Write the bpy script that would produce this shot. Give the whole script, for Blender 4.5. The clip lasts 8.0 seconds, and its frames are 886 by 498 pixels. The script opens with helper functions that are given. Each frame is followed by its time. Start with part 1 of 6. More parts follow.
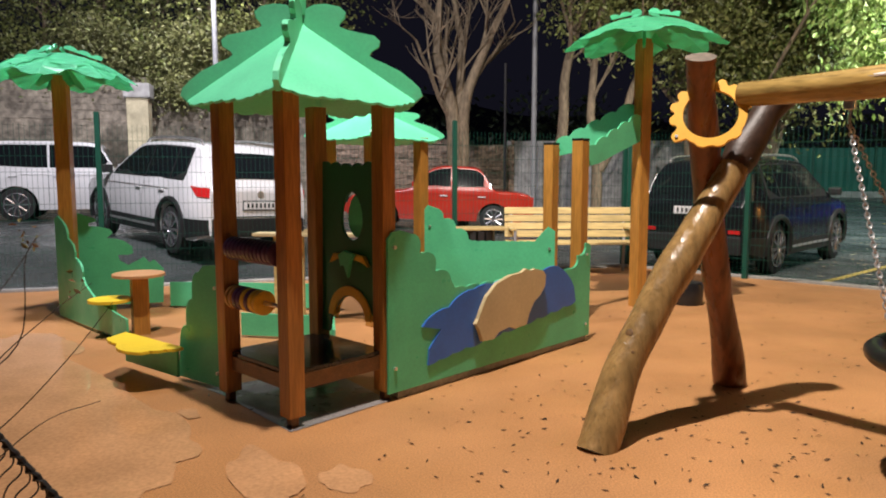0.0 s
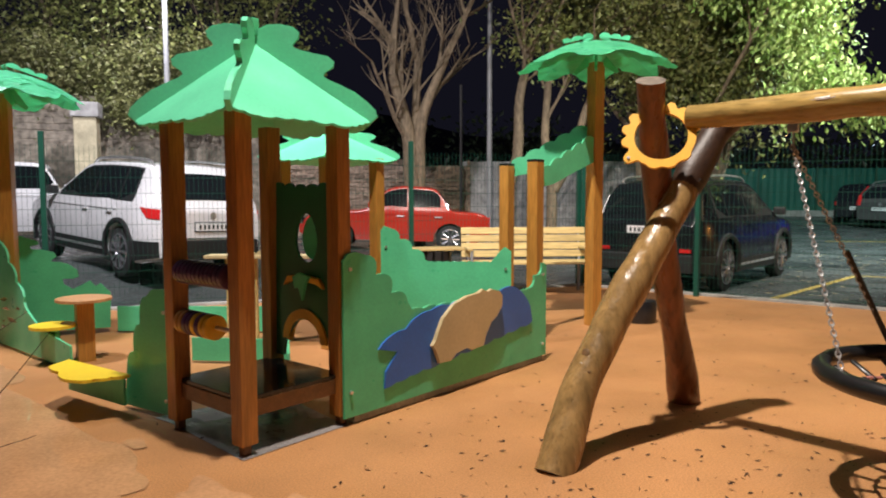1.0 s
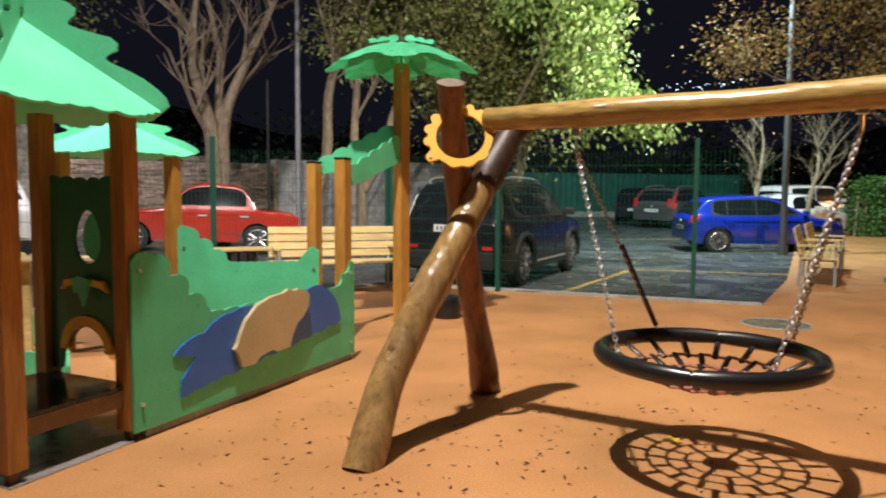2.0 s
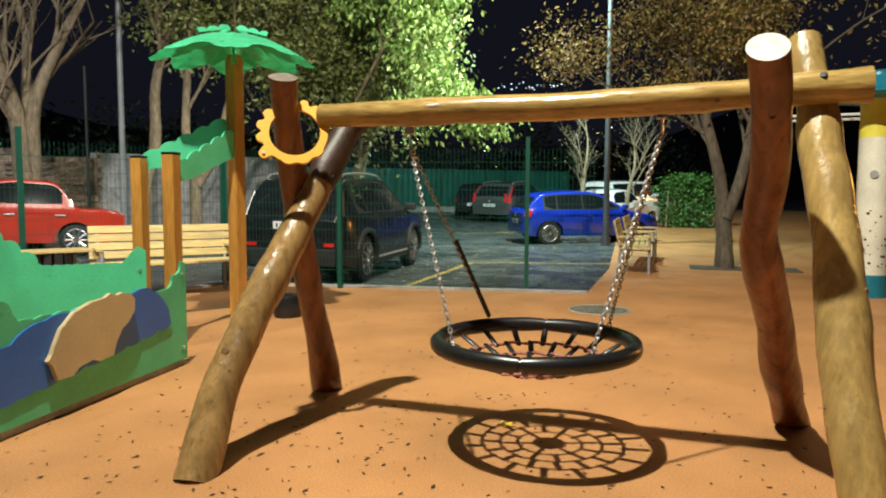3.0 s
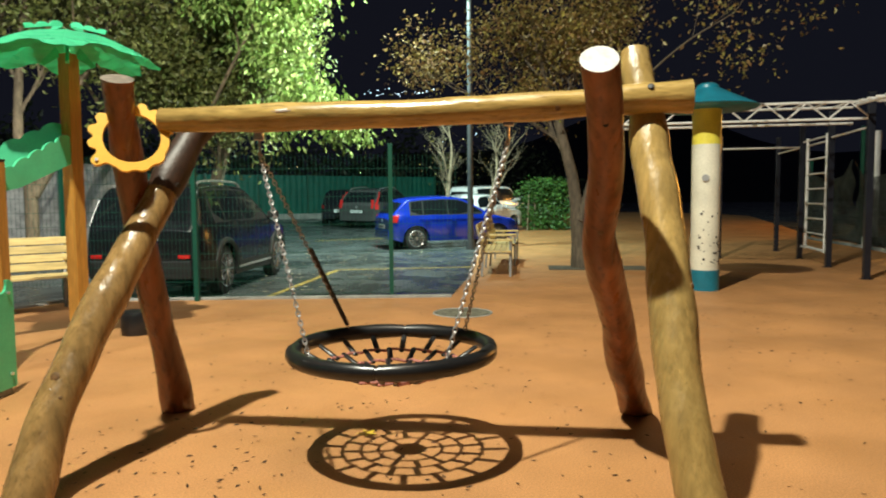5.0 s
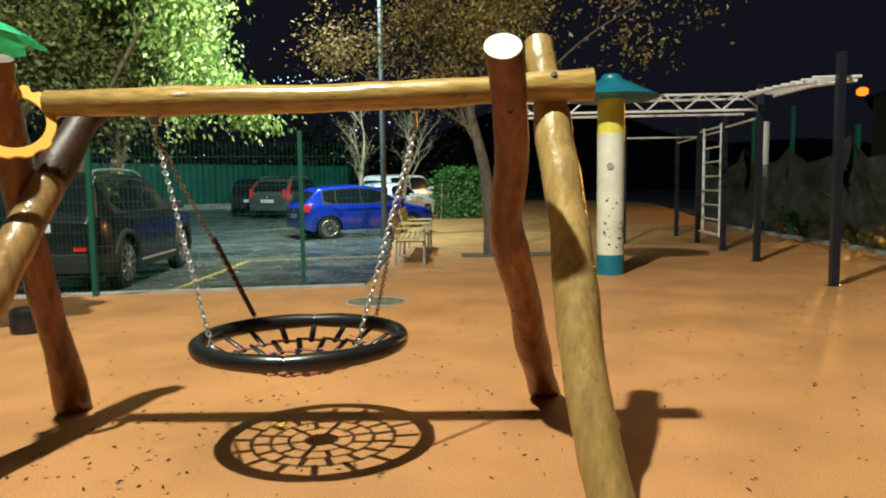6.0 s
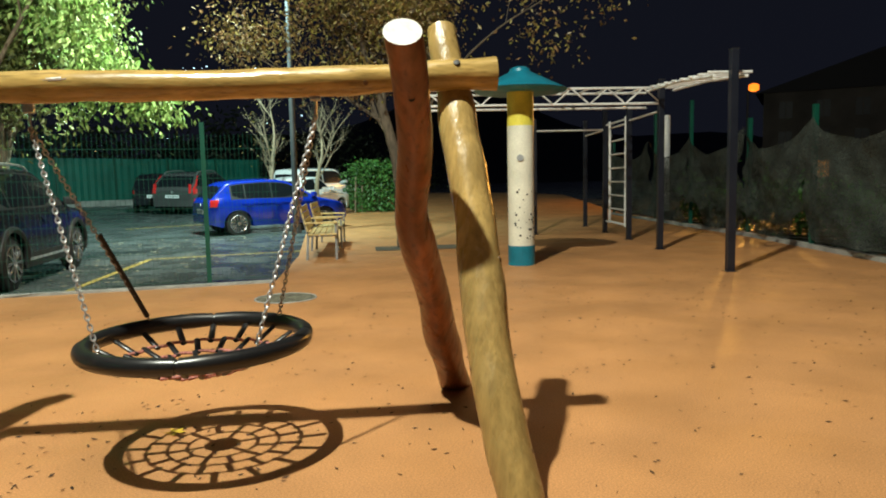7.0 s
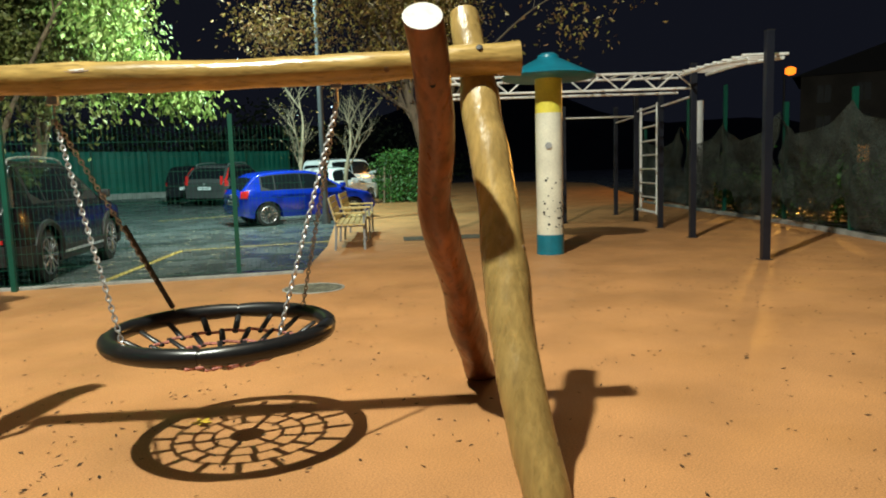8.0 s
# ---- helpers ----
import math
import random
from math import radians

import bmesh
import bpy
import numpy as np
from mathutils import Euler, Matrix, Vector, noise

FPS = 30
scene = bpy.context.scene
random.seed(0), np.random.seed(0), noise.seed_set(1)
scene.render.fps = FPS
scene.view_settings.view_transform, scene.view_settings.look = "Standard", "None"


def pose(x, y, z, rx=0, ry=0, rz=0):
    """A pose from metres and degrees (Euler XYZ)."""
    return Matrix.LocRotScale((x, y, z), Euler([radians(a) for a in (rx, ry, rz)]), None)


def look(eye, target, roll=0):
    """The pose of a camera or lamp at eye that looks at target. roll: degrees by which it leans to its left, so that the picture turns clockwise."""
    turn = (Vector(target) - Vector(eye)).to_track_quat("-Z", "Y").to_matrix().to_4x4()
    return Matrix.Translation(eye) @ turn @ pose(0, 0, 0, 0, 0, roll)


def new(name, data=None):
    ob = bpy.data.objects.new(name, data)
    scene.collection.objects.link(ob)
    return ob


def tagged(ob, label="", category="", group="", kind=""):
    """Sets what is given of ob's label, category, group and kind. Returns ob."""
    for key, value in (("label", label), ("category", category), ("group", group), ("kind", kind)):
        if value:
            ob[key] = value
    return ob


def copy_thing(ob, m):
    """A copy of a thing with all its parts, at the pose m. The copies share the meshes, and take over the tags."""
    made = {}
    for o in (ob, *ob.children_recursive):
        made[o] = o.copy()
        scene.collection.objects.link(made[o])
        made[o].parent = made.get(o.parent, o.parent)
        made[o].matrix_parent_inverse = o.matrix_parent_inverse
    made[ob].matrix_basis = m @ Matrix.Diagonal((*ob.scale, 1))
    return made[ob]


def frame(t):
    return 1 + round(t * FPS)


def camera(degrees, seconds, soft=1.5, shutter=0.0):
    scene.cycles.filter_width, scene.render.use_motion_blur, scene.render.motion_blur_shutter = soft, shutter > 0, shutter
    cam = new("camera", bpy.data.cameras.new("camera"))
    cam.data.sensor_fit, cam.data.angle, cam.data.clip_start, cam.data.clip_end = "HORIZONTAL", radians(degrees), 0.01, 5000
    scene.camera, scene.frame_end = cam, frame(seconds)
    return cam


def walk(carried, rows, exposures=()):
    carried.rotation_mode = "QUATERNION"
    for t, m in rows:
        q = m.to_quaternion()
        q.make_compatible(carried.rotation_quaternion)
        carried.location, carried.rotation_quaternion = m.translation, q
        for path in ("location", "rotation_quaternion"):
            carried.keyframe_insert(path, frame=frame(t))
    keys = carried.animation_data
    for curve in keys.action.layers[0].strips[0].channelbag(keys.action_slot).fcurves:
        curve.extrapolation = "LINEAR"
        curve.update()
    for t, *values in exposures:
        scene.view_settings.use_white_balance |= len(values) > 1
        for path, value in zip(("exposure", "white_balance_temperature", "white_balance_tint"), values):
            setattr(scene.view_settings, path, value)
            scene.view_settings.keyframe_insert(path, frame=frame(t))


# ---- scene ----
cam = camera(65.0, 8.0, soft=1.9, shutter=0.25)
# seconds, eye, target, roll
PATH = [
    (0, (0.097, 0.042, 1.343), (0.044, 2.03, 1.137), -0.0),
    (0.5, (0.088, 0.049, 1.347), (0.064, 2.042, 1.178), -0.0),
    (1, (0.103, 0.068, 1.348), (0.173, 2.062, 1.199), -0.1),
    (1.5, (0.115, 0.086, 1.329), (0.396, 2.061, 1.187), 0.3),
    (2, (0.145, 0.086, 1.328), (0.742, 1.989, 1.182), 0.4),
    (2.2, (0.151, 0.075, 1.335), (0.868, 1.936, 1.186), 0.4),
    (3.3, (0.186, 0.05, 1.34), (1.233, 1.746, 1.183), -0.0),
    (3.5, (0.192, 0.047, 1.342), (1.257, 1.733, 1.186), -0.2),
    (4, (0.198, 0.047, 1.341), (1.295, 1.713, 1.19), -0.4),
    (4.5, (0.217, 0.043, 1.342), (1.387, 1.659, 1.197), -0.6),
    (5, (0.256, 0.028, 1.342), (1.561, 1.537, 1.201), -0.5),
    (5.2, (0.253, 0.019, 1.331), (1.61, 1.482, 1.193), -0.4),
    (6.3, (0.316, 0.012, 1.329), (1.841, 1.293, 1.141), -1.0),
    (6.5, (0.341, 0.021, 1.328), (1.906, 1.251, 1.137), -1.1),
    (7, (0.38, 0.018, 1.314), (2.004, 1.168, 1.117), -1.2),
    (7.5, (0.433, 0.032, 1.308), (2.028, 1.221, 1.104), -1.6),
    (8, (0.443, 0.025, 1.305), (2.013, 1.243, 1.081), -1.8),
]
EXPOSURES = [(0.0, -0.24, 6500, 23), (1.5, -0.17, 6500, 21), (2.0, -0.15, 6500, 21), (3.5, -0.05, 6500, 3), (5.2, -0.03, 6500, 4), (6.5, -0.05, 6250, 2), (8.0, -0.07, 6250, 1)]
walk(cam, [(t, look(eye, target, roll)) for t, eye, target, roll in PATH], EXPOSURES)

# ---- night sky and lamps ----
world = bpy.data.worlds.new("night")
scene.world = world
world.use_nodes = True
wt = world.node_tree
wt.nodes["Background"].inputs[0].default_value = (0.5, 0.53, 0.9, 1)
wt.nodes["Background"].inputs[1].default_value = 0.012


def spot(name, place, aim, watts, colour, angle=150.0, size=0.3):
    data = bpy.data.lights.new(name, "SPOT")
    data.energy, data.color, data.shadow_soft_size = watts, colour, size
    data.spot_size, data.spot_blend = radians(angle), 1.0
    ob = new(name, data)
    ob.matrix_world = look(place, aim)
    return ob


spot("flood_light", (-0.15, 2.7, 9.7), (11.0, 6.2, 0.0), 8000, (1.0, 0.965, 0.82), 170, 0.12)
spot("parking_light", (-3.9, 5.0, 8.5), (-6.0, 14.0, 0.0), 5600, (0.95, 0.98, 1.0), 132)
spot("wall_light", (-5.6, 15.2, 6.6), (-7.5, 17.5, 1.0), 1300, (0.95, 0.98, 1.0), 160)
spot("parking_light", (11.7, 14.3, 7.8), (13.0, 19.0, 0.0), 8000, (0.72, 1.0, 0.92), 172)
# Added soft fill from above to lift the floor shadows; no real lamp there.
spot("yard_fill", (2.5, 3.0, 16.0), (2.5, 4.0, 0.0), 1700, (1.0, 0.74, 0.50), 150, 2.5)
spot("tree_light", (8.9, 9.6, 9.0), (7.2, 13.2, 3.0), 6800, (0.97, 1.0, 0.85), 80)
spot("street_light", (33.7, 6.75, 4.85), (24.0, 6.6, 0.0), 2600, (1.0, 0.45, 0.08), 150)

# ---- materials ----


def mat(name, colour, rough=0.6, metal=0.0, grain=0.0, grain_scale=40.0, stain=0.0, stain_scale=3.0, bump=0.0, bump_scale=60.0,
        stretch=(1, 1, 1), spec=0.5, coat=0.0, rough_var=0.0, per_object=0.0, turn=None, streak=0.0):
    m = bpy.data.materials.new(name)
    m.use_nodes = True
    nt = m.node_tree
    b = nt.nodes["Principled BSDF"]
    b.inputs["Metallic"].default_value = metal
    b.inputs["Specular IOR Level"].default_value = spec
    b.inputs["Coat Weight"].default_value = coat
    b.inputs["Roughness"].default_value = rough
    co = nt.nodes.new("ShaderNodeTexCoord")
    mp = nt.nodes.new("ShaderNodeMapping")
    mp.inputs["Scale"].default_value = stretch
    if turn is not None:
        mp.vector_type = "TEXTURE"
        mp.inputs["Rotation"].default_value = (0, 0, radians(turn))
        mp.inputs["Scale"].default_value = [1 / q for q in stretch]
    nt.links.new(co.outputs["Object"], mp.inputs[0])

    def tex(scale, detail=6.0):
        n = nt.nodes.new("ShaderNodeTexNoise")
        n.inputs["Scale"].default_value, n.inputs["Detail"].default_value = scale, detail
        nt.links.new(mp.outputs[0], n.inputs["Vector"])
        return n.outputs["Fac"]

    def ramp(value, lo, hi):
        r = nt.nodes.new("ShaderNodeMapRange")
        r.inputs["From Min"].default_value, r.inputs["From Max"].default_value = 0.3, 0.7
        r.inputs["To Min"].default_value, r.inputs["To Max"].default_value = lo, hi
        nt.links.new(value, r.inputs["Value"])
        return r.outputs[0]

    out = None
    pieces = []
    if grain:
        pieces.append(ramp(tex(grain_scale), 1 - grain, 1 + grain))
    if stain:
        pieces.append(ramp(tex(stain_scale, 4.0), 1 - stain, 1 + stain))
    if streak:
        sp = nt.nodes.new("ShaderNodeMapRange")
        sp.inputs["From Min"].default_value, sp.inputs["From Max"].default_value = 0.30, 0.46
        sp.inputs["To Min"].default_value, sp.inputs["To Max"].default_value = 1 - streak, 1.0
        nt.links.new(tex(grain_scale * 2.6, 3.0), sp.inputs["Value"])
        pieces.append(sp.outputs[0])
    if per_object:
        oi = nt.nodes.new("ShaderNodeObjectInfo")
        r = nt.nodes.new("ShaderNodeMapRange")
        r.inputs["To Min"].default_value, r.inputs["To Max"].default_value = 1 - per_object, 1 + per_object
        nt.links.new(oi.outputs["Random"], r.inputs["Value"])
        pieces.append(r.outputs[0])
    for f in pieces:
        if out is None:
            out = f
        else:
            mu = nt.nodes.new("ShaderNodeMath")
            mu.operation = "MULTIPLY"
            nt.links.new(out, mu.inputs[0])
            nt.links.new(f, mu.inputs[1])
            out = mu.outputs[0]
    if out is None:
        b.inputs["Base Color"].default_value = (*colour, 1)
    else:
        v = nt.nodes.new("ShaderNodeVectorMath")
        v.operation = "SCALE"
        v.inputs[0].default_value = colour
        nt.links.new(out, v.inputs["Scale"])
        nt.links.new(v.outputs[0], b.inputs["Base Color"])
    if rough_var:
        nt.links.new(ramp(tex(stain_scale * 1.7, 5.0), max(0.03, rough - rough_var), min(1, rough + rough_var)), b.inputs["Roughness"])
    if bump:
        bp = nt.nodes.new("ShaderNodeBump")
        bp.inputs["Strength"].default_value, bp.inputs["Distance"].default_value = bump, 0.01
        nt.links.new(tex(bump_scale), bp.inputs["Height"])
        nt.links.new(bp.outputs[0], b.inputs["Normal"])
    return m


def glow(name, colour, strength):
    m = bpy.data.materials.new(name)
    m.use_nodes = True
    b = m.node_tree.nodes["Principled BSDF"]
    b.inputs["Base Color"].default_value = (*[q * 0.1 for q in colour], 1)
    b.inputs["Emission Color"].default_value = (*colour, 1)
    b.inputs["Emission Strength"].default_value = strength
    return m


GREEN = mat("green_board", (0.085, 0.54, 0.28), 0.38, grain=0.06, grain_scale=60, stain=0.1, stain_scale=4, rough_var=0.12)
# The board green again, lightened for the light that falls on the roof
LITGREEN = mat("lit_green_board", (0.14, 0.74, 0.44), 0.4, grain=0.05, grain_scale=60, stain=0.08, stain_scale=3, rough_var=0.12)
BLUE = mat("blue_board", (0.03, 0.15, 0.56), 0.4, grain=0.06, stain=0.1)
TAN = mat("tan_board", (0.55, 0.46, 0.26), 0.42, grain=0.06, stain=0.1)
LEMON = mat("lemon_board", (0.90, 0.66, 0.04), 0.4, grain=0.05, stain=0.1)
YELLOW = mat("yellow_board", (0.85, 0.45, 0.04), 0.4, grain=0.05, stain=0.1)
POST = mat("stained_pine", (0.45, 0.215, 0.042), 0.33, grain=0.22, grain_scale=14, stain=0.2, stain_scale=2, stretch=(6, 6, 0.5), bump=0.15, bump_scale=30)
# House posts: the same stained pine, darkened for the shade of the roof
HOUSEPOST = mat("shaded_house_pine", (0.37, 0.155, 0.034), 0.33, grain=0.25, grain_scale=14, stain=0.22, stain_scale=2, stretch=(6, 6, 0.5), bump=0.15, bump_scale=30)
DARKSCARF = mat("dark_joint", (0.035, 0.016, 0.008), 0.5, grain=0.3, grain_scale=20, stain=0.3, stain_scale=8, bump=0.3, bump_scale=40)
# Joist pine with the deck's shade put in as colour; post feet share it
DARKPINE = mat("shaded_joist_pine", (0.13, 0.055, 0.018), 0.3, grain=0.25, grain_scale=14, stain=0.25, stretch=(0.5, 6, 6), bump=0.15, bump_scale=30)
LOG = mat("oiled_log", (0.36, 0.240, 0.082), 0.28, grain=0.20, grain_scale=34, stain=0.24, stain_scale=6, stretch=(1, 1, 0.16), bump=0.8, bump_scale=22, rough_var=0.14, streak=0.14)
BEAMLOG = mat("oiled_beam_log", (0.37, 0.245, 0.078), 0.22, grain=0.26, grain_scale=26, stain=0.34, stain_scale=9, stretch=(0.2, 1, 1), bump=1.0, bump_scale=14, rough_var=0.14, turn=-49.6, streak=0.32)
# The oiled log again, coloured red-brown for logs that stand in shade
SHADELOG = mat("shaded_log", (0.20, 0.068, 0.022), 0.36, grain=0.35, grain_scale=14, stain=0.3, stain_scale=5, stretch=(1, 1, 0.16), bump=0.7, bump_scale=22, rough_var=0.15, streak=0.4)
BROWNLOG = mat("brown_oiled_log", (0.27, 0.165, 0.062), 0.25, grain=0.24, grain_scale=26, stain=0.32, stain_scale=7, stretch=(1, 1, 0.16), bump=0.9, bump_scale=20, rough_var=0.14, streak=0.25)
CHAINM = mat("galvanised_chain", (0.46, 0.46, 0.47), 0.34, 0.6, grain=0.25, stain=0.3)
LOGEND = mat("log_end_grain", (0.62, 0.60, 0.56), 0.4, grain=0.2, grain_scale=30, stain=0.2)
SCAR = mat("branch_scar", (0.14, 0.075, 0.03), 0.5, grain=0.4, grain_scale=60, stain=0.3)
OLDEND = mat("weathered_log_end", (0.16, 0.13, 0.10), 0.6, grain=0.3, grain_scale=30, stain=0.3)
DECK = mat("dark_deck", (0.02, 0.018, 0.016), 0.12, grain=0.3, stain=0.3, rough_var=0.08)
BLACK = mat("black_plastic", (0.012, 0.012, 0.013), 0.3, grain=0.2, stain=0.2)
ROPE = mat("red_rope", (0.42, 0.16, 0.13), 0.7, grain=0.6, grain_scale=90)
STEEL = mat("galvanised_steel", (0.78, 0.78, 0.78), 0.3, 0.85, grain=0.15)
GREYP = mat("grey_paint", (0.30, 0.31, 0.32), 0.4, grain=0.1, stain=0.15)
WHITEP = mat("white_paint", (0.7, 0.7, 0.68), 0.4, grain=0.08, stain=0.12)
FENCE = mat("fence_green", (0.006, 0.07, 0.045), 0.4, grain=0.1, stain=0.15)
GWALL = mat("green_sheet", (0.018, 0.20, 0.15), 0.5, grain=0.1, stain=0.2, stain_scale=1)
BENCH = mat("bench_slat", (0.62, 0.47, 0.2), 0.42, grain=0.2, grain_scale=8, stain=0.12, per_object=0.1, stretch=(0.5, 5, 5))
GLASS = mat("car_glass", (0.008, 0.01, 0.012), 0.05, spec=0.6)
TYRE = mat("tyre", (0.014, 0.014, 0.014), 0.8, grain=0.2)
RIM = mat("alloy_rim", (0.5, 0.5, 0.52), 0.25, 0.9, grain=0.1)
TRIM = mat("black_trim", (0.015, 0.015, 0.016), 0.5, grain=0.15)
REDGLASS = mat("tail_lamp_red", (0.55, 0.02, 0.02), 0.12)
PLATE = mat("number_plate", (0.75, 0.75, 0.75), 0.4, grain=0.05)
INK = mat("dark_ink", (0.02, 0.02, 0.02), 0.6, grain=0.05)
NET = mat("dark_net", (0.060, 0.072, 0.062), 0.9, grain=0.4, grain_scale=30, stain=0.4, stain_scale=2)
STONE = mat("stone_wall", (0.27, 0.235, 0.185), 0.85, grain=0.45, grain_scale=7, stain=0.5, stain_scale=1.0, bump=0.9, bump_scale=8)
BRICKW = mat("rubble_wall", (0.27, 0.20, 0.15), 0.85, grain=0.35, grain_scale=15, stain=0.3, stain_scale=1.2, bump=0.9, bump_scale=10)
CONC = mat("concrete", (0.3, 0.3, 0.28), 0.7, grain=0.2, stain=0.3, bump=0.3)
BARK = mat("bark", (0.20, 0.155, 0.10), 0.85, grain=0.4, grain_scale=20, stain=0.3, stretch=(1, 1, 0.3), bump=0.8, bump_scale=25)
NAVY = mat("dark_navy_paint", (0.012, 0.014, 0.022), 0.35, grain=0.2, stain=0.2)
TEAL = mat("teal_paint", (0.012, 0.17, 0.25), 0.4, grain=0.1, stain=0.2)


def paint(name, colour, rough=0.22, flake=0.06, coat=0.7, spec=0.5):
    return mat(name, colour, rough, 0.0, grain=flake, grain_scale=120, stain=0.08, stain_scale=2, coat=coat, spec=spec, rough_var=0.06)


# ---- mesh helpers ----
X, Y, Z = Vector((1, 0, 0)), Vector((0, 1, 0)), Vector((0, 0, 1))


def part(name, bm, material, parent=None, label="", smooth=False):
    bmesh.ops.recalc_face_normals(bm, faces=bm.faces)
    me = bpy.data.meshes.new(name)
    bm.to_mesh(me)
    bm.free()
    for m in (material if isinstance(material, (list, tuple)) else (material,)):
        me.materials.append(m)
    if smooth:
        for p in me.polygons:
            p.use_smooth = True
        me.set_sharp_from_angle(angle=radians(38))
    ob = new(name, me)
    if parent is not None:
        ob.parent = parent
    if label:
        ob["label"] = label
    return ob


def thing(name, label, category, m=None, group="", kind=""):
    ob = new(name)
    ob.empty_display_size = 0.1
    if m is not None:
        ob.matrix_basis = m
    return tagged(ob, label, category, group, kind)


def box(bm, size, m=None, bevel=0.0):
    geo = bmesh.ops.create_cube(bm, size=1.0, matrix=(m or Matrix()) @ Matrix.Diagonal((*size, 1)))
    if bevel:
        edges = list({e for v in geo["verts"] for e in v.link_edges})
        bmesh.ops.bevel(bm, geom=edges, offset=bevel, segments=2, affect="EDGES", profile=0.7)
    return bm


def boxm(size, m=None, bevel=0.0):
    return box(bmesh.new(), size, m, bevel)


def at(x, y, z, rz=0.0):
    return pose(x, y, z, 0, 0, rz)


def smooth_path(points, steps=6):
    """A curve through the points."""
    p = [Vector(q) for q in points]
    if len(p) < 3:
        return p
    p = [p[0] * 2 - p[1]] + p + [p[-1] * 2 - p[-2]]
    out = []
    for i in range(1, len(p) - 2):
        a, b, c, d = p[i - 1:i + 3]
        for k in range(steps):
            t = k / steps
            out.append(0.5 * (2 * b + (c - a) * t + (2 * a - 5 * b + 4 * c - d) * t * t + (3 * b - a - 3 * c + d) * t ** 3))
    return out + [p[-2]]


def tube(bm, points, radius, sides=10, caps=True, wobble=0.0, flat=1.0, seed=0.0, end_mat=None):
    """A tube along the points; radius: a number or one for each point."""
    pts = [Vector(q) for q in points]
    rad = radius if isinstance(radius, (list, tuple)) else [radius] * len(pts)
    if len(rad) != len(pts):
        k = (len(rad) - 1) / (len(pts) - 1)
        rad = [rad[min(int(i * k), len(rad) - 2)] * (1 - (i * k - min(int(i * k), len(rad) - 2))) + rad[min(int(i * k), len(rad) - 2) + 1] * (i * k - min(int(i * k), len(rad) - 2)) for i in range(len(pts))]
    rings, side = [], None
    for i, q in enumerate(pts):
        d = (pts[min(i + 1, len(pts) - 1)] - pts[max(i - 1, 0)]).normalized()
        if side is None:
            side = d.cross(Z if abs(d.z) < 0.9 else X).normalized()
        side = (side - d * side.dot(d)).normalized()
        up = d.cross(side)
        ring = []
        for s in range(sides):
            a = 2 * math.pi * s / sides
            r = rad[i]
            off = side * math.cos(a) * r + up * math.sin(a) * r * flat
            if wobble:
                off *= 1 + wobble * noise.noise((q + off) * 4 + Vector((seed, seed, 0)))
            ring.append(bm.verts.new(q + off))
        rings.append(ring)
    for a, b in zip(rings, rings[1:]):
        for s in range(sides):
            bm.faces.new((a[s], a[(s + 1) % sides], b[(s + 1) % sides], b[s]))
    if caps:
        fs = [bm.faces.new(rings[0][::-1]), bm.faces.new(rings[-1])]
        if end_mat is not None:
            for f in fs:
                f.material_index = end_mat
    return bm


def tubem(points, radius, sides=10, **k):
    return tube(bmesh.new(), points, radius, sides, **k)


def plate(bm, outline, thick, m=None, bevel=0.0):
    """A flat board: the outline lies in x and z, its thickness along y."""
    m = m or Matrix()
    front = [bm.verts.new(m @ Vector((x, -thick / 2, z))) for x, z in outline]
    back = [bm.verts.new(m @ Vector((x, thick / 2, z))) for x, z in outline]
    n = len(outline)
    f1 = bm.faces.new(front)
    f2 = bm.faces.new(back[::-1])
    for i in range(n):
        bm.faces.new((front[i], front[(i + 1) % n], back[(i + 1) % n], back[i]))
    if bevel:
        edges = list(f1.edges) + list(f2.edges)
        bmesh.ops.bevel(bm, geom=edges, offset=bevel, segments=2, affect="EDGES", clamp_overlap=True)
    return bm


def platem(outline, thick, m=None, bevel=0.0):
    return plate(bmesh.new(), outline, thick, m, bevel)


def lobes(a, b, n, bulge, steps=5, tip=0.0):
    """Points of a scalloped line from a to b: n round lobes that bulge to the left of the way, each leaning forward by tip."""
    a, b = Vector(a), Vector(b)
    d = (b - a) / n
    side = Vector((-d.y, d.x)) * bulge
    out = []
    for i in range(n):
        for k in range(steps):
            t = k / steps
            s = math.sin(math.pi * t) ** 0.7
            out.append(tuple(a + d * (i + t + tip * s) + side * s))
    return out


def frame_of(origin, along):
    """A pose whose x runs along the given way over the ground."""
    return pose(origin[0], origin[1], origin[2], 0, 0, math.degrees(math.atan2(along[1], along[0])))

# ---- ground ----


def sheet(name, outline, z, material):
    bm = bmesh.new()
    bm.faces.new([bm.verts.new((x, y, z)) for x, y in outline])
    return part(name, bm, material)


ASPHALT = mat("wet_asphalt", (0.060, 0.070, 0.069), 0.25, grain=0.4, grain_scale=60, stain=0.35, stain_scale=0.8, bump=0.35, bump_scale=120, rough_var=0.24)
RUBBER = mat("orange_rubber", (0.445, 0.213, 0.080), 0.55, grain=0.30, grain_scale=110, stain=0.16, stain_scale=1.1, bump=0.25, bump_scale=140, rough_var=0.12)


def rise(x, y):
    """The car park climbs gently to the west and away from the playground."""
    past = min(1.0, max(0.0, ((y - 7.3) - (x + 7.5) * 0.327) * 0.38))
    west = 0.036 * min(12.0, max(0.0, 5.0 - x)) * past * past * (3 - 2 * past)
    return max(west, 0.035 * min(15.0, max(0.0, 0.55 * x + 0.83 * y - 20.0)))


